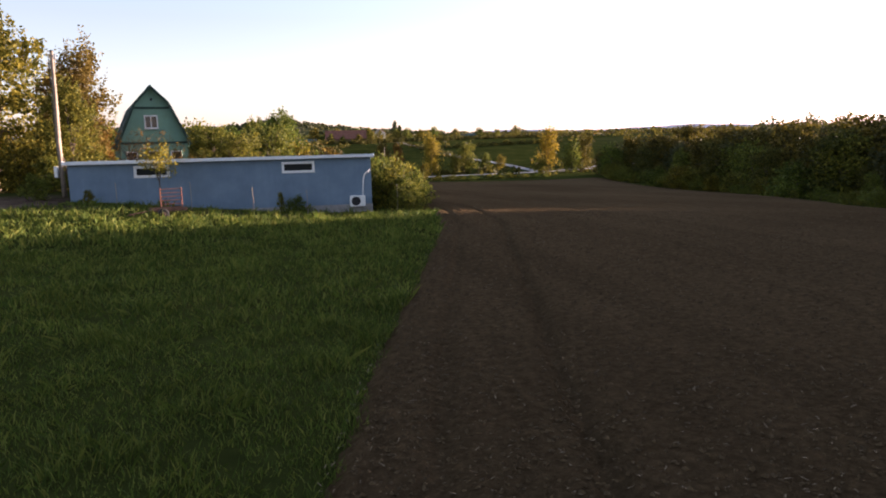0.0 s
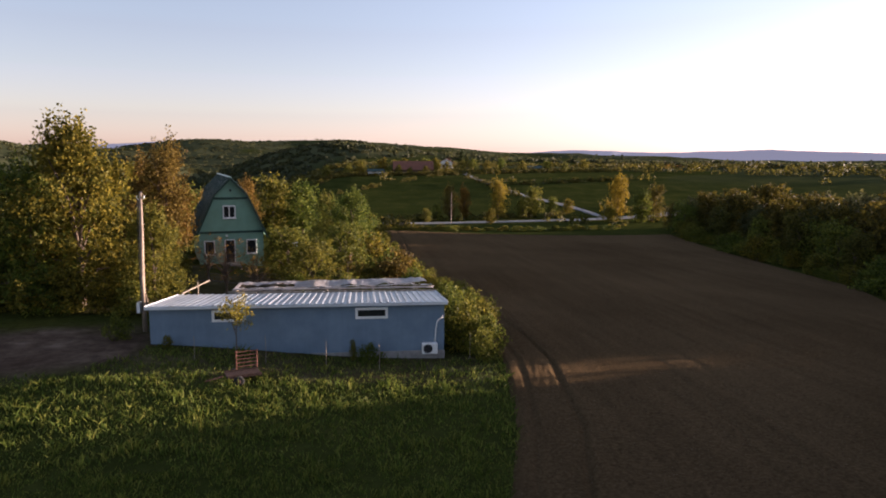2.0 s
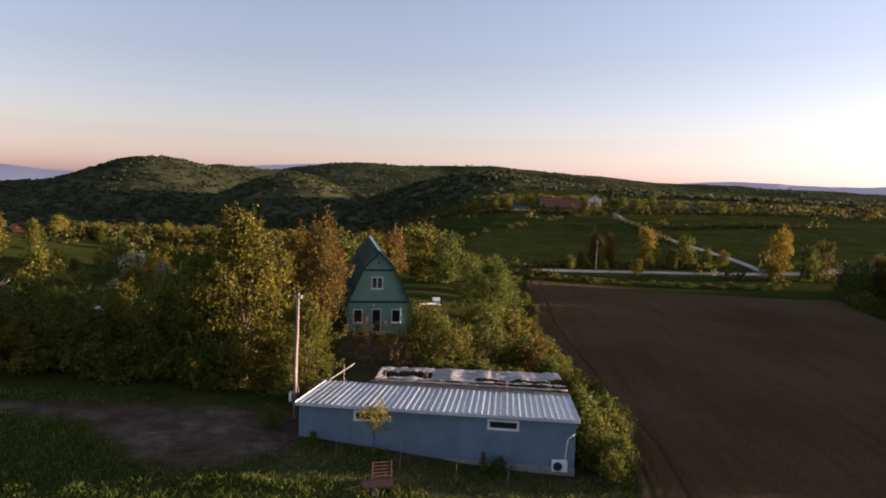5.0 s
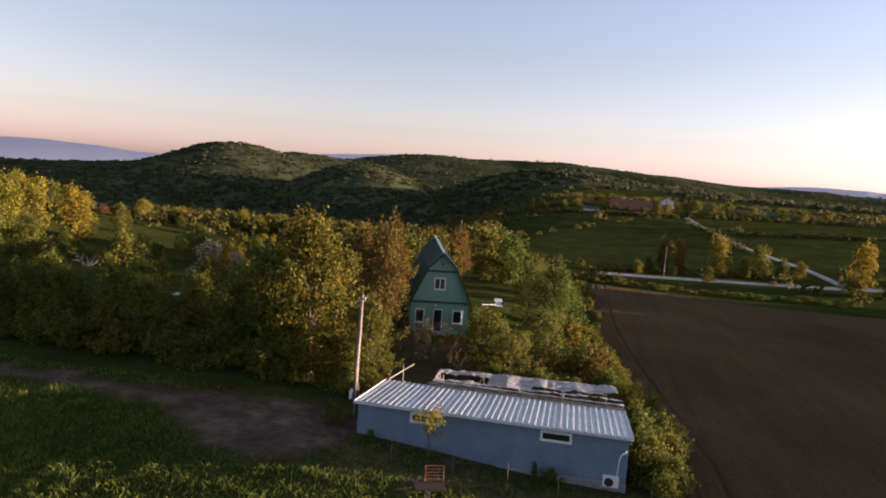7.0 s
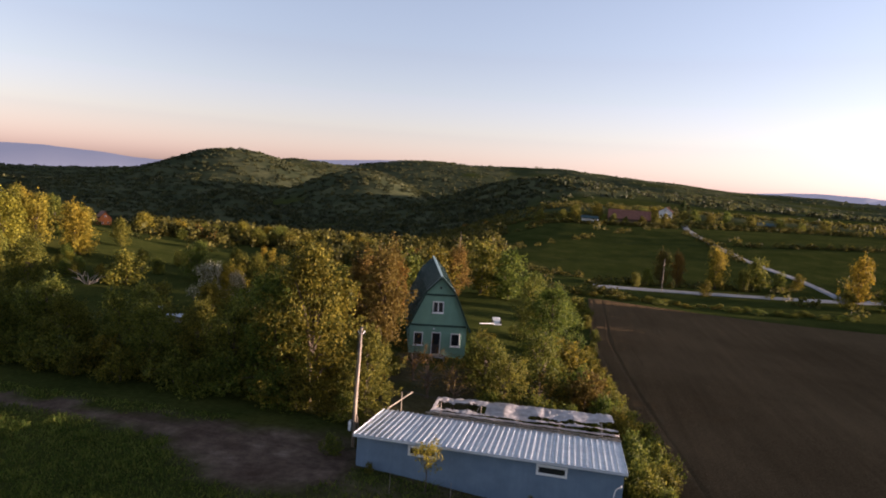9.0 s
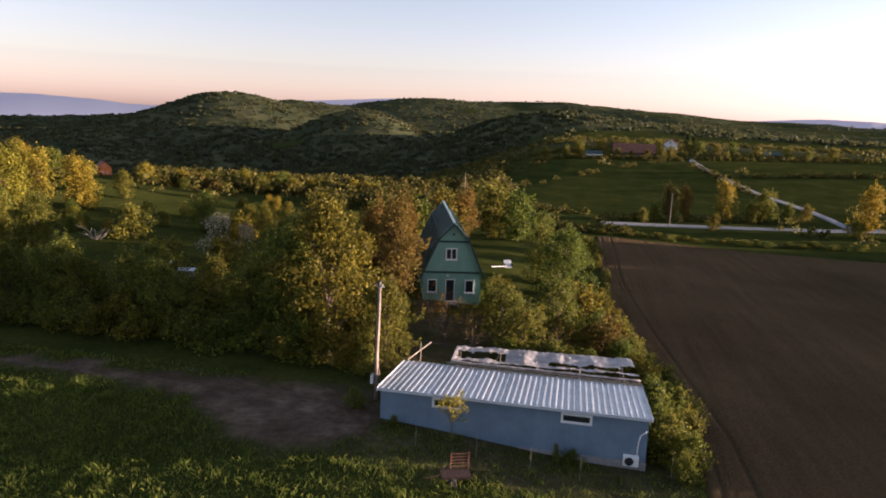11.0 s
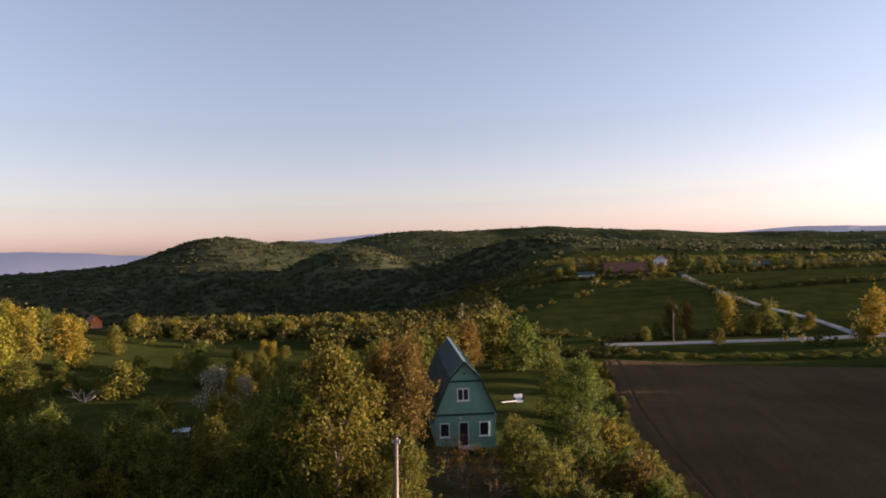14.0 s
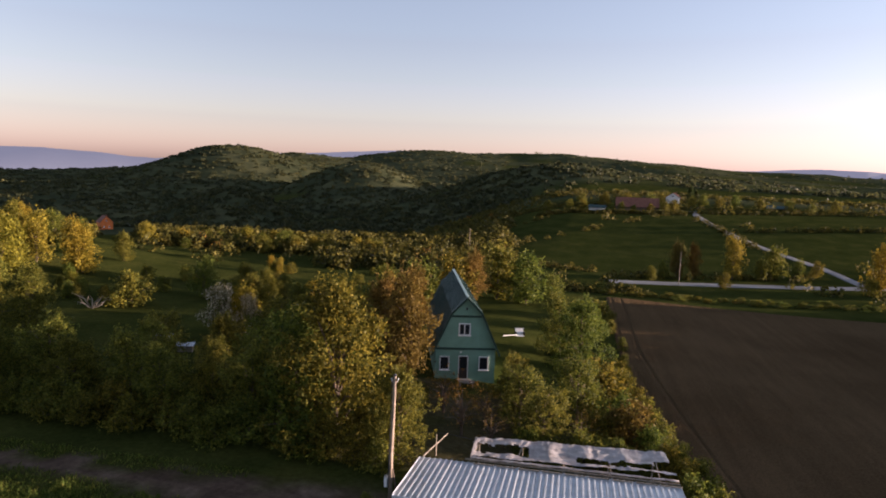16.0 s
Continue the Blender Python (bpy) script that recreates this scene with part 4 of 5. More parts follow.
for x, y, s in ((16.3, 1.8, 2.9), (16.4, 4.6, 3.0), (16.2, 7.5, 2.9), (16.0, 10.3, 2.8), (15.4, 13.2, 2.7), (14.8, 16.0, 2.8), (16.9, -0.6, 1.7), (16.0, 3.0, 2.6), (17.5, 1.0, 2.2), (17.8, 3.6, 2.5), (17.7, 6.4, 2.6), (17.5, 9.0, 2.4), (17.2, 11.8, 2.5), (16.3, 14.6, 2.4), (15.6, 17.6, 2.6), (15.2, 20.5, 2.6), (14.9, 24.0, 2.8), (14.6, 28.0, 2.4), (13.6, 30.5, 3.2), (13.8, 36.0, 2.6), (14.4, 43.0, 1.8), (14.8, 52.0, 1.8), (14.0, 63.0, 2.0), (14.4, 72.0, 1.8)):
    random.choice((BUSH, BUSH_B)).at(x, y, s, 0.78)
SAPLING.at(4.5, -1.5, 3.3, 1.0, "slender sapling in yellow-green leaf before the shed")
BUSH.at(11.0, -0.7, 0.95, 0.9, "low weed clump against the shed wall")
BUSH_B.at(10.2, -0.75, 1.1, 0.4, "low weed clump against the shed wall")
BUSH.at(-1.8, 0.6, 1.3, 0.8)
BUSH_B.at(1.0, -0.6, 0.7, 0.8, "low weed clump against the shed wall")
# hedge of trees along the path on the left
for x, y, s, k in ((-13, 9.5, 6.4, TALL_B), (-16.5, 10.5, 6.0, TALL), (-20, 9.5, 5.6, TALL_B), (-23.5, 11, 6.2, TALL_B), (-27.5, 10, 5.6, TALL), (-31, 11.5, 6.6, TALL_B), (-35, 10.5, 6.0, TALL), (-39.5, 12, 6.2, TALL_B), (-44, 12, 6.8, TALL), (-49, 13, 6.2, TALL_B), (-14.5, 15.5, 6.8, TALL_B), (-19, 17, 6.4, TALL), (-25, 16, 5.6, TALL_B), (-11, 15, 8.0, TALL)):
    k.at(x, y, s, 1.05)
for i in range(30):
    x = -8 - i * 1.55
    random.choice((BUSH, BUSH_B)).at(x + random.uniform(-0.6, 0.6), 7.6 + random.uniform(-0.4, 1.0), random.uniform(1.8, 3.2), 1.05)
    if i % 2:
        random.choice((BUSH, BUSH_B, TALL_B)).at(x + random.uniform(-1, 1), 13.0 + random.uniform(-1, 1.5), random.uniform(3.0, 4.8), 1.0)
for x, y, s in ((-4.5, 6.6, 2.4), (-6.8, 7.0, 2.8), (-2.6, 6.2, 2.0), (-5.6, 12, 3.0), (-9.0, 12.5, 3.4), (-2.6, 11.5, 2.2)):
    random.choice((BUSH, BUSH_B)).at(x, y, s, 1.05)
# orchard and blossom round the clearing
BLOSSOM.at(-28.8, 33.0, 6.0, 0.75)
GOLD.at(-26.8, 34.6, 5.6, 0.9)
BLOSSOM.at(-25.2, 33.0, 5.2, 0.6)
BLOSSOM.at(-20.4, 35.0, 4.2, 0.6)
for x, y, s, k in ((-27, 37.5, 6.6, TALL), (-20.5, 31, 5.6, ORCHARD), (-16, 33, 5.4, TALL_B), (-12.5, 36, 6.2, TALL), (-10, 31, 6.0, TALL_B), (-14, 24, 6.2, TALL), (-18, 22.5, 5.2, ORCHARD), (-28, 22, 5.0, ORCHARD), (-45, 25, 7.6, TALL), (-52, 27, 6.6, TALL_B), (-49, 20, 5.6, TALL), (-44, 56, 6.0, TALL_B), (-38, 57, 5.6, TALL), (-33, 54, 5.4, TALL_B), (-47, 44, 4.6, BUSH)):
    k.at(x, y, s, 1.05)
# scrub and orchard rows further back on the left
random.seed(5)
for i in range(95):
    x, y = random.uniform(-110, -10), random.uniform(40, 108)
    far, az = math.hypot(x - 11, y + 36), math.degrees(math.atan2(x - 11, y + 36))
    if -52 < x < -27 and y < 53 or x > -13 and y < 58 or (-40 < az < -27 and far > 112):
        continue
    if math.hypot(x, y) > 112:
        continue
    random.choice((WOODS, WOODS_B, GOLD, BUSH_B, ORCHARD)).at(x, y, random.uniform(3.4, 6.4) * (0.5 if far > 82 else 1.0), random.uniform(0.85, 1.25))
for i in range(30):
    az, r = random.uniform(-42, -18), random.uniform(98, 122)
    random.choice((WOODS_B, WOODS, GOLD)).at(11 + r * math.sin(radians(az)), -35 + r * math.cos(radians(az)), random.uniform(1.8, 3.0), 1.3)
for i in range(46):
    az, r = random.uniform(-44, -16), random.uniform(168, 192)
    if not -38.8 < az < -35.4:
        random.choice((WOODS_B, WOODS, GOLD)).at(11 + r * math.sin(radians(az)), -35 + r * math.cos(radians(az)), random.uniform(2.6, 5.0), 1.3)
for i in range(34):
    x, y = random.uniform(-125, -62), random.uniform(30, 84)
    random.choice((WOODS, WOODS_B, GOLD, GOLD)).at(x, y, random.uniform(5.0, 8.5), random.uniform(0.75, 1.1))
# behind the house
for x, y, s, k in ((-4.0, 80, 9.4, WOODS), (1.0, 77, 8.4, WOODS), (-9, 66, 8.4, WOODS_B), (-6.5, 68, 8.8, RUST), (-13, 62, 7.4, WOODS), (-16, 55, 7.0, WOODS_B), (-11, 48, 7.4, RUST), (5, 84, 5.0, WOODS), (-12, 42, 7.2, WOODS_B), (10, 60, 4.0, BUSH), (12.5, 70, 3.5, BUSH_B)):
    k.at(x, y, s, 1.1)
# along the road and the far end of the field
GOLD.at(46.5, 143.0, 10.6, 0.72, "tall rounded yellow-green tree beside the road")
GOLD.at(75.5, 133.0, 11.6, 0.72, "tall tree with a sunlit yellow crown beside the road")
for x, y, s, k in ((33.0, 140, 9.4, RUST), (37.0, 141, 9.0, RUST), (57, 147, 8.2, WOODS), (53.5, 145, 5.4, WOODS_B), (29.5, 138, 4.4, WOODS), (26.5, 134, 3.4, BUSH_B), (41.5, 127, 3.6, BUSH_B), (63, 149, 5.0, WOODS), (68, 151, 4.4, WOODS_B), (80, 128, 8.0, WOODS), (84, 131, 9.5, WOODS_R), (72, 130, 4.0, BUSH)):
    k.at(x, y, s, 0.9)
for i in range(40):
    x = 13 + i * 1.4
    random.choice((BUSH, BUSH_B)).at(x, 100.5 + x * 0.14 + random.uniform(-1, 3), random.uniform(0.5, 1.3), 2.0)
# woodland along the right of the field
random.seed(9)
for y in np.arange(12, 110, 3.6):
    x = piecewise(y, WOOD_EDGE) + (20 if y < 16 else 6) + random.uniform(-2.5, 2.5)
    random.choice((WOODS_R, WOODS_R, WOODS)).at(x, y + random.uniform(-1.5, 1.5), random.uniform(4.0, 9.5) * piecewise(y, [(12, 0.55), (20, 0.6), (30, 0.9), (50, 0.9), (95, 0.75)]), random.uniform(0.9, 1.2))


def wood_mass(name, label, mat, seed, rows):
    """Trees too many to tell apart: trunks and crowns in one object."""
    wood, crown = tree_meshes(seed, 9.0, 3.6, 0.8, 210, 8, 0.47, 0.42, lumps=8, taper=0.45, limbs=3, trunk=0.2)
    one = np.array([v.co[:] for v in crown.vertices])
    out = []
    for x, y, tall, wide, turn in rows:
        k = tall / 9.0
        c, d = math.cos(turn), math.sin(turn)
        rot = np.array([[c * wide, -d * wide, 0], [d * wide, c * wide, 0], [0, 0, 1]]) * k
        out.append(one @ rot.T + np.array([x, y, height(x, y) - 0.05]))
    v = np.concatenate(out)
    me = bpy.data.meshes.new(name)
    me.from_pydata(v.tolist(), [], np.arange(len(v)).reshape(-1, 4).tolist())
    tagged(put(name, me, mat), label, "woods", kind="stuff")


_mass = {0: [], 1: []}
# Trees with y < 8 are unseen, added to keep the field in shade.
for y in np.arange(-58, 112, 3.6):
    for row in range(4):
        if row == 0 and y > 11:
            continue
        x = piecewise(y, WOOD_EDGE) + (9 if y < 8 else 20 if y < 16 else 6) + row * 5.5 + random.uniform(-1.5, 1.5)
        tall = random.uniform(6.2, 9.6) * piecewise(y, [(-58, 1.3), (-4, 1.2), (2, 0.98), (20, 0.98), (27, 1.16), (55, 1.14), (75, 1.05), (110, 0.95)]) * (1 + 0.08 * math.sin(y * 0.19 + row) + 0.04 * row - 0.06)
        _mass[random.random() < 0.35].append((x, float(y) + random.uniform(-1.5, 1.5), tall, random.uniform(1.0, 1.2), random.uniform(0, 6.28)))
wood_mass("woodland", "dense brownish-green woodland along the ploughed field", LEAF_WOOD, 41, _mass[0])
wood_mass("woodland", "olive trees within the woodland along the field", LEAF_OLIVE_HAZED, 42, _mass[1])
for y in np.arange(-6, 100, 2.2):
    if random.random() < 0.35:
        continue
    random.choice((BUSH, BUSH, BUSH_B)).at(lerp(piecewise(y, FIELD_RIGHT) + 1.0, piecewise(y, WOOD_EDGE) + 4.0, random.random() ** 1.3), y, random.uniform(0.7, 1.8) if y < 28 else random.uniform(1.2, 4.2), 1.2)

# woodland on the left rise, and the lit trees near the orange house
random.seed(31)
for i in range(30):
    az, r = random.uniform(-58, -40.5), random.uniform(112, 185)
    x, y = 11 + r * math.sin(radians(az)), -35 + r * math.cos(radians(az))
    random.choice((WOODS_B, GOLD, GOLD, GOLD, WOODS)).at(x, y, random.uniform(6.5, 10.5), random.uniform(0.8, 1.1))


# ---- far woods and hedges, uncountable ----
def clumps(name, label, mat, spots, quads, facet, seed):
    """Rough clumps of foliage: each a handful of leaf-like facets round a low dome."""
    r = np.random.RandomState(seed)
    vs = []
    for x, y, rad, tall in spots:
        n = quads
        q = r.normal(0, 1, (n, 3))
        q /= np.linalg.norm(q, axis=1)[:, None]
        q[:, 2] = np.abs(q[:, 2]) * 1.0 - 0.15
        c = np.array([x, y, height(x, y)]) + q * np.array([rad, rad, tall]) * r.uniform(0.65, 1.08, (n, 1))
        a = r.normal(0, 1, (n, 3))
        a /= np.linalg.norm(a, axis=1)[:, None]
        b = np.cross(a, r.normal(0, 1, (n, 3)))
        b /= np.linalg.norm(b, axis=1)[:, None]
        k = facet * rad * r.uniform(0.6, 1.3, (n, 1))
        vs.append(np.stack([c - a * k, c + b * k * 0.8, c + a * k, c - b * k * 0.8], 1).reshape(-1, 3))
    v = np.concatenate(vs)
    me = bpy.data.meshes.new(name)
    me.from_pydata(v.tolist(), [], np.arange(len(v)).reshape(-1, 4).tolist())
    tagged(put(name, me, mat), label, "woods", kind="stuff")


def far_spots():
    rng = random.Random(77)
    lots = {"green": [], "olive": [], "rust": []}
    def add(x, y, rad, tall):
        k = rng.random()
        lots["green" if k < 0.55 else "olive" if k < 0.985 else "rust"].append((x, y, rad, tall))
    for _ in range(34000):
        az, r = rng.uniform(-52, 42), 150 * (16.0 ** rng.random())
        x, y = 11 + r * math.sin(radians(az)), -35 + r * math.cos(radians(az))
        right = az > -6
        e, w = cover(x, y)
        dens = w * (0.55 if right else 1.0) if r > 260 else 0.0
        if right and r < 430:
            dens = 0.006
            if r > 340:
                dens = 0.12
        elif r < 280:
            dens = 0.02 if -40 < az < -22 and r < 172 else 0.6
        if rng.random() > dens or (-38.8 < az < -35.4 and r < 500):
            continue
        if in_field(x, y, -3) or (right and 100 < y < 280 and abs(x - piecewise(y, [(143, 77), (165, 72.5), (191, 63.2), (234, 55.4), (275, 57)])) < 6):
            continue
        grow = 1.0 + min(r, 1600) / 1100
        add(x, y, rng.uniform(1.5, 3.0) * grow, rng.uniform(2.2, 4.6) if r < 420 else rng.uniform(1.6, 3.6))
    # hedges between the far meadows
    for (x0, y0), (x1, y1), n in (((-8, 100), (22, 108), 26), ((-30, 145), (52, 262), 22), ((62, 215), (120, 232), 40), ((52, 262), (130, 290), 50), ((-60, 150), (-8, 120), 40), ((-10, 150), (16, 142), 10), ((80, 150), (150, 175), 40), ((-40, 290), (50, 282), 60), ((51, 245), (64, 180), 20), ((18, 134), (66, 149), 30), ((-8, 238), (51, 256), 90), ((-40, 200), (0, 232), 20), ((-60, 262), (140, 300), 150)):
        for i in range(int(n * 1.8)):
            t = rng.random()
            add(lerp(x0, x1, t) + rng.uniform(-1.5, 1.5), lerp(y0, y1, t) + rng.uniform(-1.5, 1.5), rng.uniform(0.9, 1.8), rng.uniform(1.0, 2.4))
    return lots


_lots = far_spots()
for _k, (_key, _mat, _lab) in enumerate((("green", LEAF_HAZED, "broadleaf woods and hedges in green leaf"), ("olive", LEAF_OLIVE_HAZED, "olive-coloured woods in young spring leaf"), ("rust", LEAF_RUST, "rusty-leaved trees among the hedges"))):
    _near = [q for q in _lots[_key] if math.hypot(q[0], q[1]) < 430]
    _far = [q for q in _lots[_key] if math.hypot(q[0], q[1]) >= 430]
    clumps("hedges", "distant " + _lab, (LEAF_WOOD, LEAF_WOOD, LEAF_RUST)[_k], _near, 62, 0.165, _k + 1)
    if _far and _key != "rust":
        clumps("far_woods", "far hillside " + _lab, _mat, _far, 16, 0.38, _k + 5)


# ---- far buildings ----
def gable_house(name, x, y, w, d, h, roof, rz, wall, label, windows=(), category="house", rmat=None):
    hs = tagged(empty(name, x, y, height(x, y) - 0.3, rz), label, category)
    bm = bmesh.new()
    pr = [(-w / 2, 0), (w / 2, 0), (w / 2, h), (0, h + roof), (-w / 2, h)]
    a, b = [bm.verts.new((px, -d / 2, pz)) for px, pz in pr], [bm.verts.new((px, d / 2, pz)) for px, pz in pr]
    bm.faces.new(a), bm.faces.new(b[::-1])
    for k in range(5):
        bm.faces.new((a[k], b[k], b[(k + 1) % 5], a[(k + 1) % 5]))
    bmesh.ops.recalc_face_normals(bm, faces=bm.faces)
    part("body", bm, wall, hs)
    for s in (-1, 1):
        ob = part("roof", roof_plane((s * (w / 2 + 0.4), h - 0.4 * roof / (w / 2) + 0.05), (0, h + roof + 0.05), d + 0.8, 0.14, 99.0), rmat or TILE_ROOF, hs)
        ob.location = (0, -d / 2 - 0.4, 0)
    for wx, z0, ww, wh in windows:
        window(hs, wx - ww / 2, wx + ww / 2, z0, z0 + wh, -d / 2 - 0.035, 2 if ww > 0.9 else 1, 0.1, WHITE, False)
    return hs


oh = gable_house("house", -281, 343, 7.5, 8.5, 4.6, 3.8, 52, ORANGE_WALL, "small orange-rendered gabled house among trees", [(-1.6, 1.0, 1.0, 1.3), (1.6, 1.0, 1.0, 1.3), (0, 5.0, 1.0, 1.2)])
part("chimney", boxes((1.2, 1.7, 0.6, 1.1, 6.0, 9.0), bevel=0.03), TILE_ROOF, oh)
wh = gable_house("house", 54.0, 318, 6.2, 6.6, 3.4, 2.0, -12, CREAM_WALL, "white rendered farmhouse with a brown tiled roof", [(-1.8, 1.0, 1.0, 1.2), (0.1, 1.0, 1.0, 1.2), (1.9, 1.0, 1.0, 1.2), (0, 3.5, 0.9, 0.9)])
part("chimney", boxes((1.0, 1.5, 1.0, 1.5, 3.8, 6.2), bevel=0.03), TILE_ROOF, wh)
gable_house("barn", 33.0, 268, 7.0, 17.0, 2.2, 3.4, 88, BARK, "long dark brown timber barn with a tiled roof", category="barn")
gable_house("shed", 16.5, 262, 2.6, 6.5, 1.5, 0.8, 78, CREAM_WALL, "small white farm shed with a dark tin roof", category="shed", rmat=GREEN_ROOF)
gable_house("shed", 96.0, 296, 3.4, 8.0, 1.7, 1.0, 80, BARK, "far brown farm shed with a dark tin roof", category="shed", rmat=GREEN_ROOF)
random.seed(14)
for x, y, s in ((22, 257, 3.6), (26, 258, 4.2), (31, 259, 3.2), (38, 261, 3.8), (44, 264, 4.8), (48, 268, 5.2), (10, 256, 4.6), (5, 252, 5.0), (-4, 250, 5.4), (40, 285, 6.4), (46, 300, 6.0), (30, 286, 6.2), (20, 280, 6.6), (10, 274, 6.0), (60, 300, 5.2), (66, 306, 5.6), (72, 300, 5.0), (80, 305, 6.0), (90, 300, 5.0), (100, 292, 5.4), (108, 288, 4.6), (120, 296, 6.0)):
    random.choice((WOODS, WOODS_B, WOODS_B)).at(x, y, s, 1.15, "farm tree in young leaf beside the lane")
CONIFER.at(62.0, 318, 9.5, 1.1)
CONIFER.at(65.0, 321, 7.0, 1.2)
for x, y in ((32.0, 128.5), (-20.0, 150.0)):
    ob = part("utility_pole", tube(bmesh.new(), [(0, 0, -0.5), (0.05, 0, 7.6)], [0.1, 0.07], 8), POLE)
    ob.location = (x, y, height(x, y))
    tagged(ob, "far wooden utility pole by the road", "pole", "far utility poles")


# ---- the white trailer bed behind the house ----
def build_flatbed():
    fb = tagged(empty("flatbed_trailer", 2.4, 49.5, height(2.4, 49.5), 20), "small tipped white flatbed trailer on the lawn", "trailer")
    bm = boxes((-0.5, 0.5, -0.04, 0.04, 0, 1.1), bevel=0.01)
    bmesh.ops.rotate(bm, matrix=Matrix.Rotation(radians(-35), 3, "X"), verts=bm.verts)
    part("bed", bm, WHITE, fb)
    part("drawbar", tube(bmesh.new(), [(-0.4, -0.1, 0.25), (-2.4, -0.9, 0.35)], [0.06, 0.05], 8), WHITE, fb)
    for sx in (-0.5, 0.5):
        part("wheel", tube(bmesh.new(), [(sx - 0.09, 0.3, 0.28), (sx + 0.09, 0.3, 0.28)], [0.28, 0.28], 16), RUBBER, fb)
    part("strut", tube(bmesh.new(), [(0.0, 0.5, 0.8), (0.0, 0.9, -0.05)], [0.04, 0.04], 6), METAL_GREY, fb)


build_flatbed()


# ---- grass, crumbs and straw, uncountable ----
def build_grass():
    r = np.random.RandomState(4)
    spots = []
    for x0, x1, y0, y1, n, hmin, hmax in ((-1, 14, -34, -24, 62000, 0.08, 0.26), (-9, 16, -24, -13, 48000, 0.1, 0.3), (-24, 18, -13, -0.4, 40000, 0.12, 0.36), (-45, -10, -14, 4, 34000, 0.18, 0.36)):
        xs, ys = r.uniform(x0, x1, n), r.uniform(y0, y1, n)
        for x, y in zip(xs, ys):
            x, y = float(x), float(y)
            g = noise.noise((x * 0.8, y * 0.8, 0)) + 0.6 * noise.noise((x * 2.3, y * 2.3, 4))
            if in_field(x, y, 0.28 + 0.35 * noise.noise((x * 1.1, y * 1.1, 8))) or cover(x, y)[0] > 0.2 + 0.4 * r.uniform() or (0 < x < 15 and y > -0.3) or g < -0.55:
                continue
            spots.append((x, y, height(x, y), (hmin + (hmax - hmin) * r.uniform()) * (0.6 + 1.1 * max(0.0, g + 0.1))))
    p = np.array(spots)
    n = len(p)
    a = r.uniform(0, 2 * math.pi, n)
    w = r.uniform(0.005, 0.011, n) * (1 + 0.8 * (p[:, 1] > -24) + 1.4 * (p[:, 1] > -13))
    lean = r.normal(0, 0.5, (n, 2)) * p[:, 3:4]
    dx, dy = np.cos(a) * w, np.sin(a) * w
    base = p[:, :3] - np.array([0, 0, 0.04])
    mid = base + np.stack([lean[:, 0] * 0.35, lean[:, 1] * 0.35, p[:, 3] * 0.6], 1)
    top = base + np.stack([lean[:, 0], lean[:, 1], p[:, 3]], 1)
    side = np.stack([dx, dy, np.zeros(n)], 1)
    v = np.stack([base - side, base + side, mid + side * 0.8, top, mid - side * 0.8], 1).reshape(-1, 3)
    me = bpy.data.meshes.new("grass")
    me.from_pydata(v.tolist(), [], np.arange(len(v)).reshape(-1, 5).tolist())
    tagged(put("grass", me, GRASS), "long tufted green meadow grass", "grass", kind="stuff")


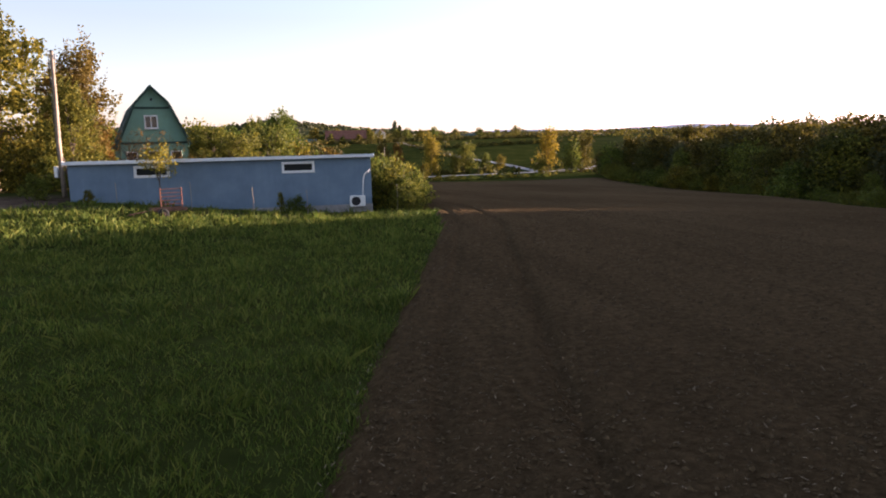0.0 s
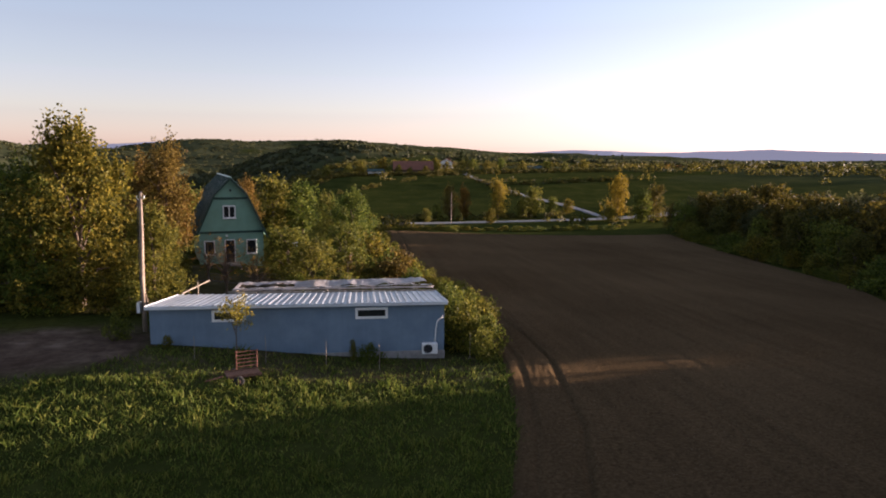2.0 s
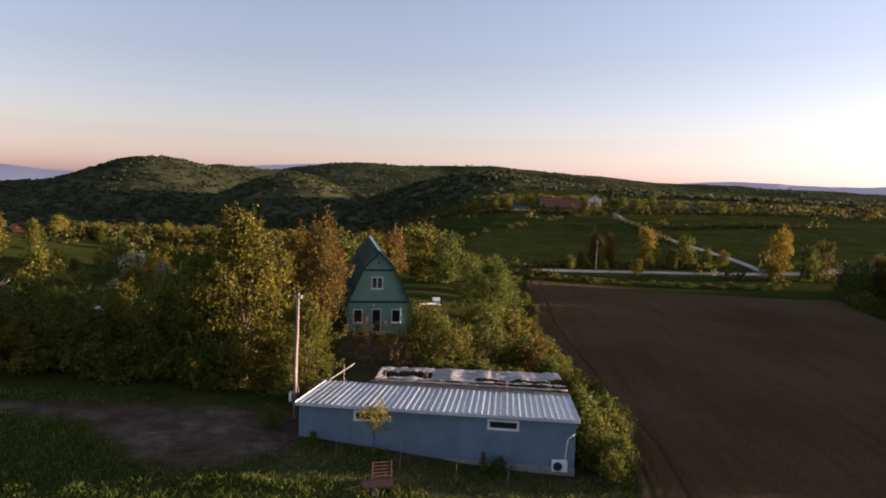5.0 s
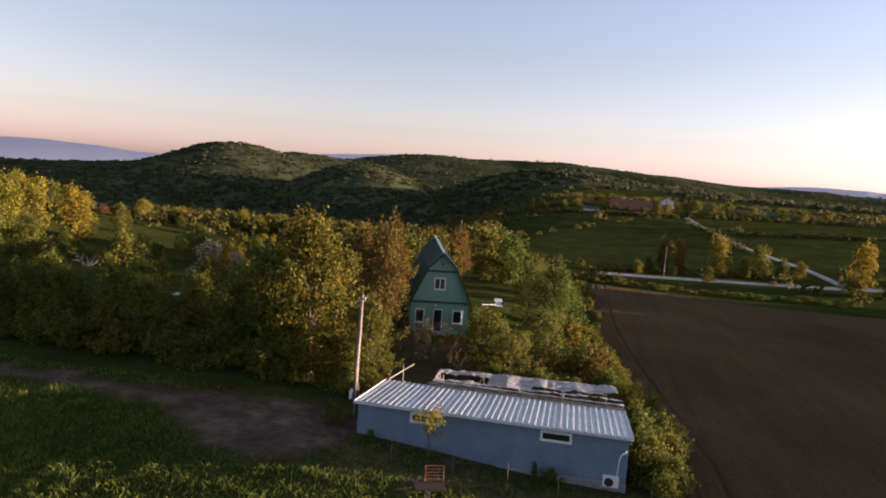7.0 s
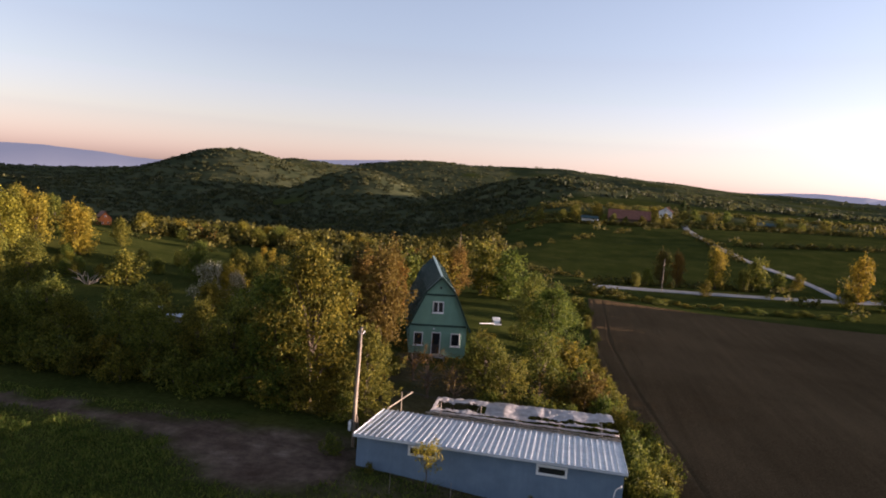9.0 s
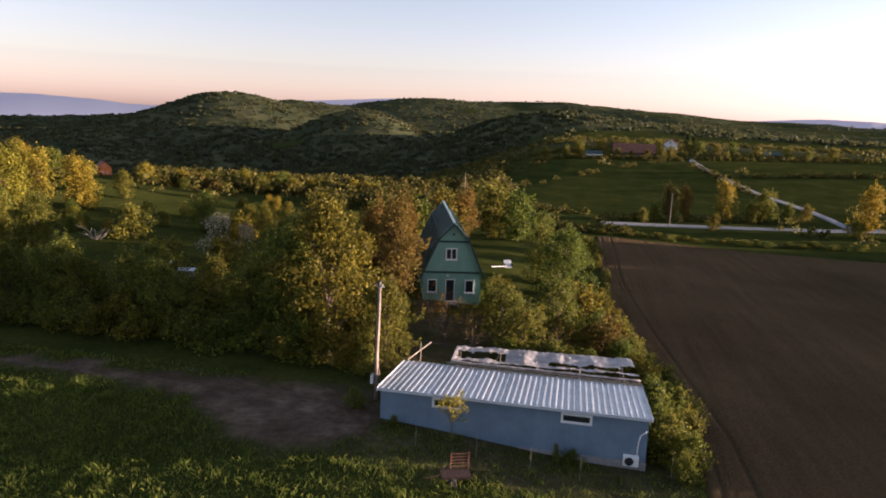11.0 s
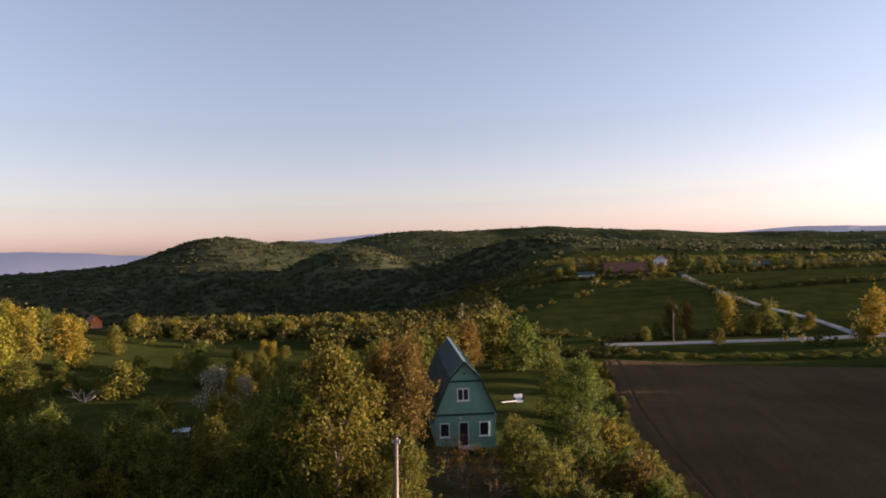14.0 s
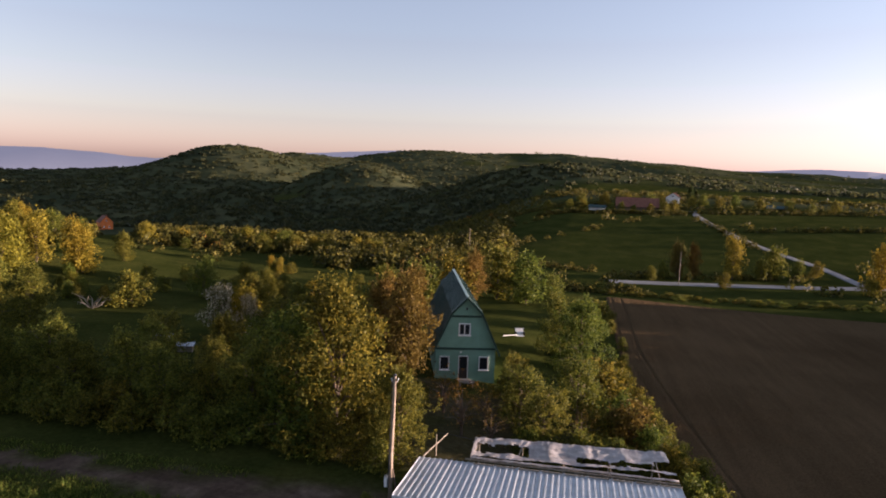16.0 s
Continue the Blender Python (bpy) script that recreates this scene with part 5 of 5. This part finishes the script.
def build_crumbs():
    r = np.random.RandomState(8)
    vs, fs = [], []
    base = np.array([(1, 0, 0), (-1, 0, 0), (0, 1, 0), (0, -1, 0), (0, 0, 1), (0, 0, -0.6)], float)
    tri = [(0, 2, 4), (2, 1, 4), (1, 3, 4), (3, 0, 4), (2, 0, 5), (1, 2, 5), (3, 1, 5), (0, 3, 5)]
    for k in range(32000):
        y = -34 + 30 * r.uniform() ** 2.0
        x = piecewise(y, FIELD_LEFT) + 0.4 + 15 * r.uniform() ** 1.4
        s = 0.008 + 0.03 * r.uniform() ** 2.5
        q = base * s * r.uniform(0.45, 1.5, (6, 3)) * np.array([1, 1, 0.7])
        a = r.uniform(0, 6.28)
        rot = np.array([[math.cos(a), -math.sin(a), 0], [math.sin(a), math.cos(a), 0], [0, 0, 1]])
        fs += [tuple(i + len(vs) for i in t) for t in tri]
        vs += (q @ rot.T + np.array([x, y, height(x, y) + 0.16 + 0.022 * noise.fractal((x * 2.6, y * 2.6, 0), 0.8, 2.0, 4)])).tolist()
    tagged(put("soil_crumbs", pydata("soil_crumbs", vs, fs), CRUMB), "loose brown soil crumbs on the field", "soil", kind="stuff")
    vs, fs = [], []
    for k in range(6500):
        y = -33 + 44 * r.uniform() ** 1.5
        x = piecewise(y, FIELD_LEFT) + 0.1 + 24 * r.uniform() ** 1.4
        a, ln, wd = r.uniform(0, 6.28), 0.01 + 0.032 * r.uniform() ** 2, r.uniform(0.003, 0.007)
        z = height(x, y) + 0.185 + 0.022 * noise.fractal((x * 2.6, y * 2.6, 0), 0.8, 2.0, 4)
        d, e = Vector((math.cos(a), math.sin(a), r.uniform(-0.3, 0.6))) * ln, Vector((-math.sin(a), math.cos(a), 0)) * wd
        c = Vector((x, y, z))
        fs.append(tuple(range(len(vs), len(vs) + 4)))
        vs += [c - d - e, c + d - e, c + d + e * 0.5, c - d + e]
    tagged(put("straw", pydata("straw", vs, fs), STRAW), "pale straw bits scattered over the soil", "straw", kind="stuff")


build_grass()
build_crumbs()


# ---- garden oddments on the left ----
def build_hutch(x, y, rz, label):
    h = tagged(empty("garden_hutch", x, y, height(x, y), rz), label, "hutch", "hutches in the orchard")
    part("box", boxes((-0.7, 0.7, -0.4, 0.4, -0.1, 0.65), bevel=0.02), WOOD, h)
    bm = boxes((-0.85, 0.85, -0.55, 0.55, 0.66, 0.7), bevel=0.008)
    bmesh.ops.rotate(bm, matrix=Matrix.Rotation(radians(6), 3, "X"), verts=bm.verts)
    part("lid", bm, METAL_GREY, h, "pale sheet-metal lid")
    for sx in (-0.5, 0.5):
        part("leg", boxes((sx - 0.05, sx + 0.05, -0.35, 0.35, -0.3, -0.1)), WOOD, h)


def build_dead_tree(x, y):
    rng = random.Random(3)
    d = tagged(empty("dead_tree", x, y, height(x, y)), "bare pale fallen branches in the clearing", "tree")
    for k in range(9):
        a, ln = k * 0.7 + rng.uniform(-0.2, 0.2), rng.uniform(1.6, 2.9)
        p0 = Vector((0.2 * math.cos(a), 0.2 * math.sin(a), -0.1))
        p1 = p0 + Vector((math.cos(a) * ln * 0.5, math.sin(a) * ln * 0.5, ln * rng.uniform(0.25, 0.55)))
        p2 = p0 + Vector((math.cos(a + 0.3) * ln, math.sin(a + 0.3) * ln, ln * rng.uniform(0.3, 0.8)))
        bm = tube(bmesh.new(), [p0, p1, p2], [0.1, 0.06, 0.02], 6)
        tube(bm, [p1, p1.lerp(p2, 0.5) + Vector((0.3, -0.2, 0.5))], [0.04, 0.012], 5)
        part("branch", bm, WOOD, d)


build_hutch(-32.4, 28.7, 12, "low weathered hutch with a pale tin lid")
build_hutch(-28.2, 25.8, 20, "low weathered hutch with a pale tin lid")
build_dead_tree(-50.5, 41.0)
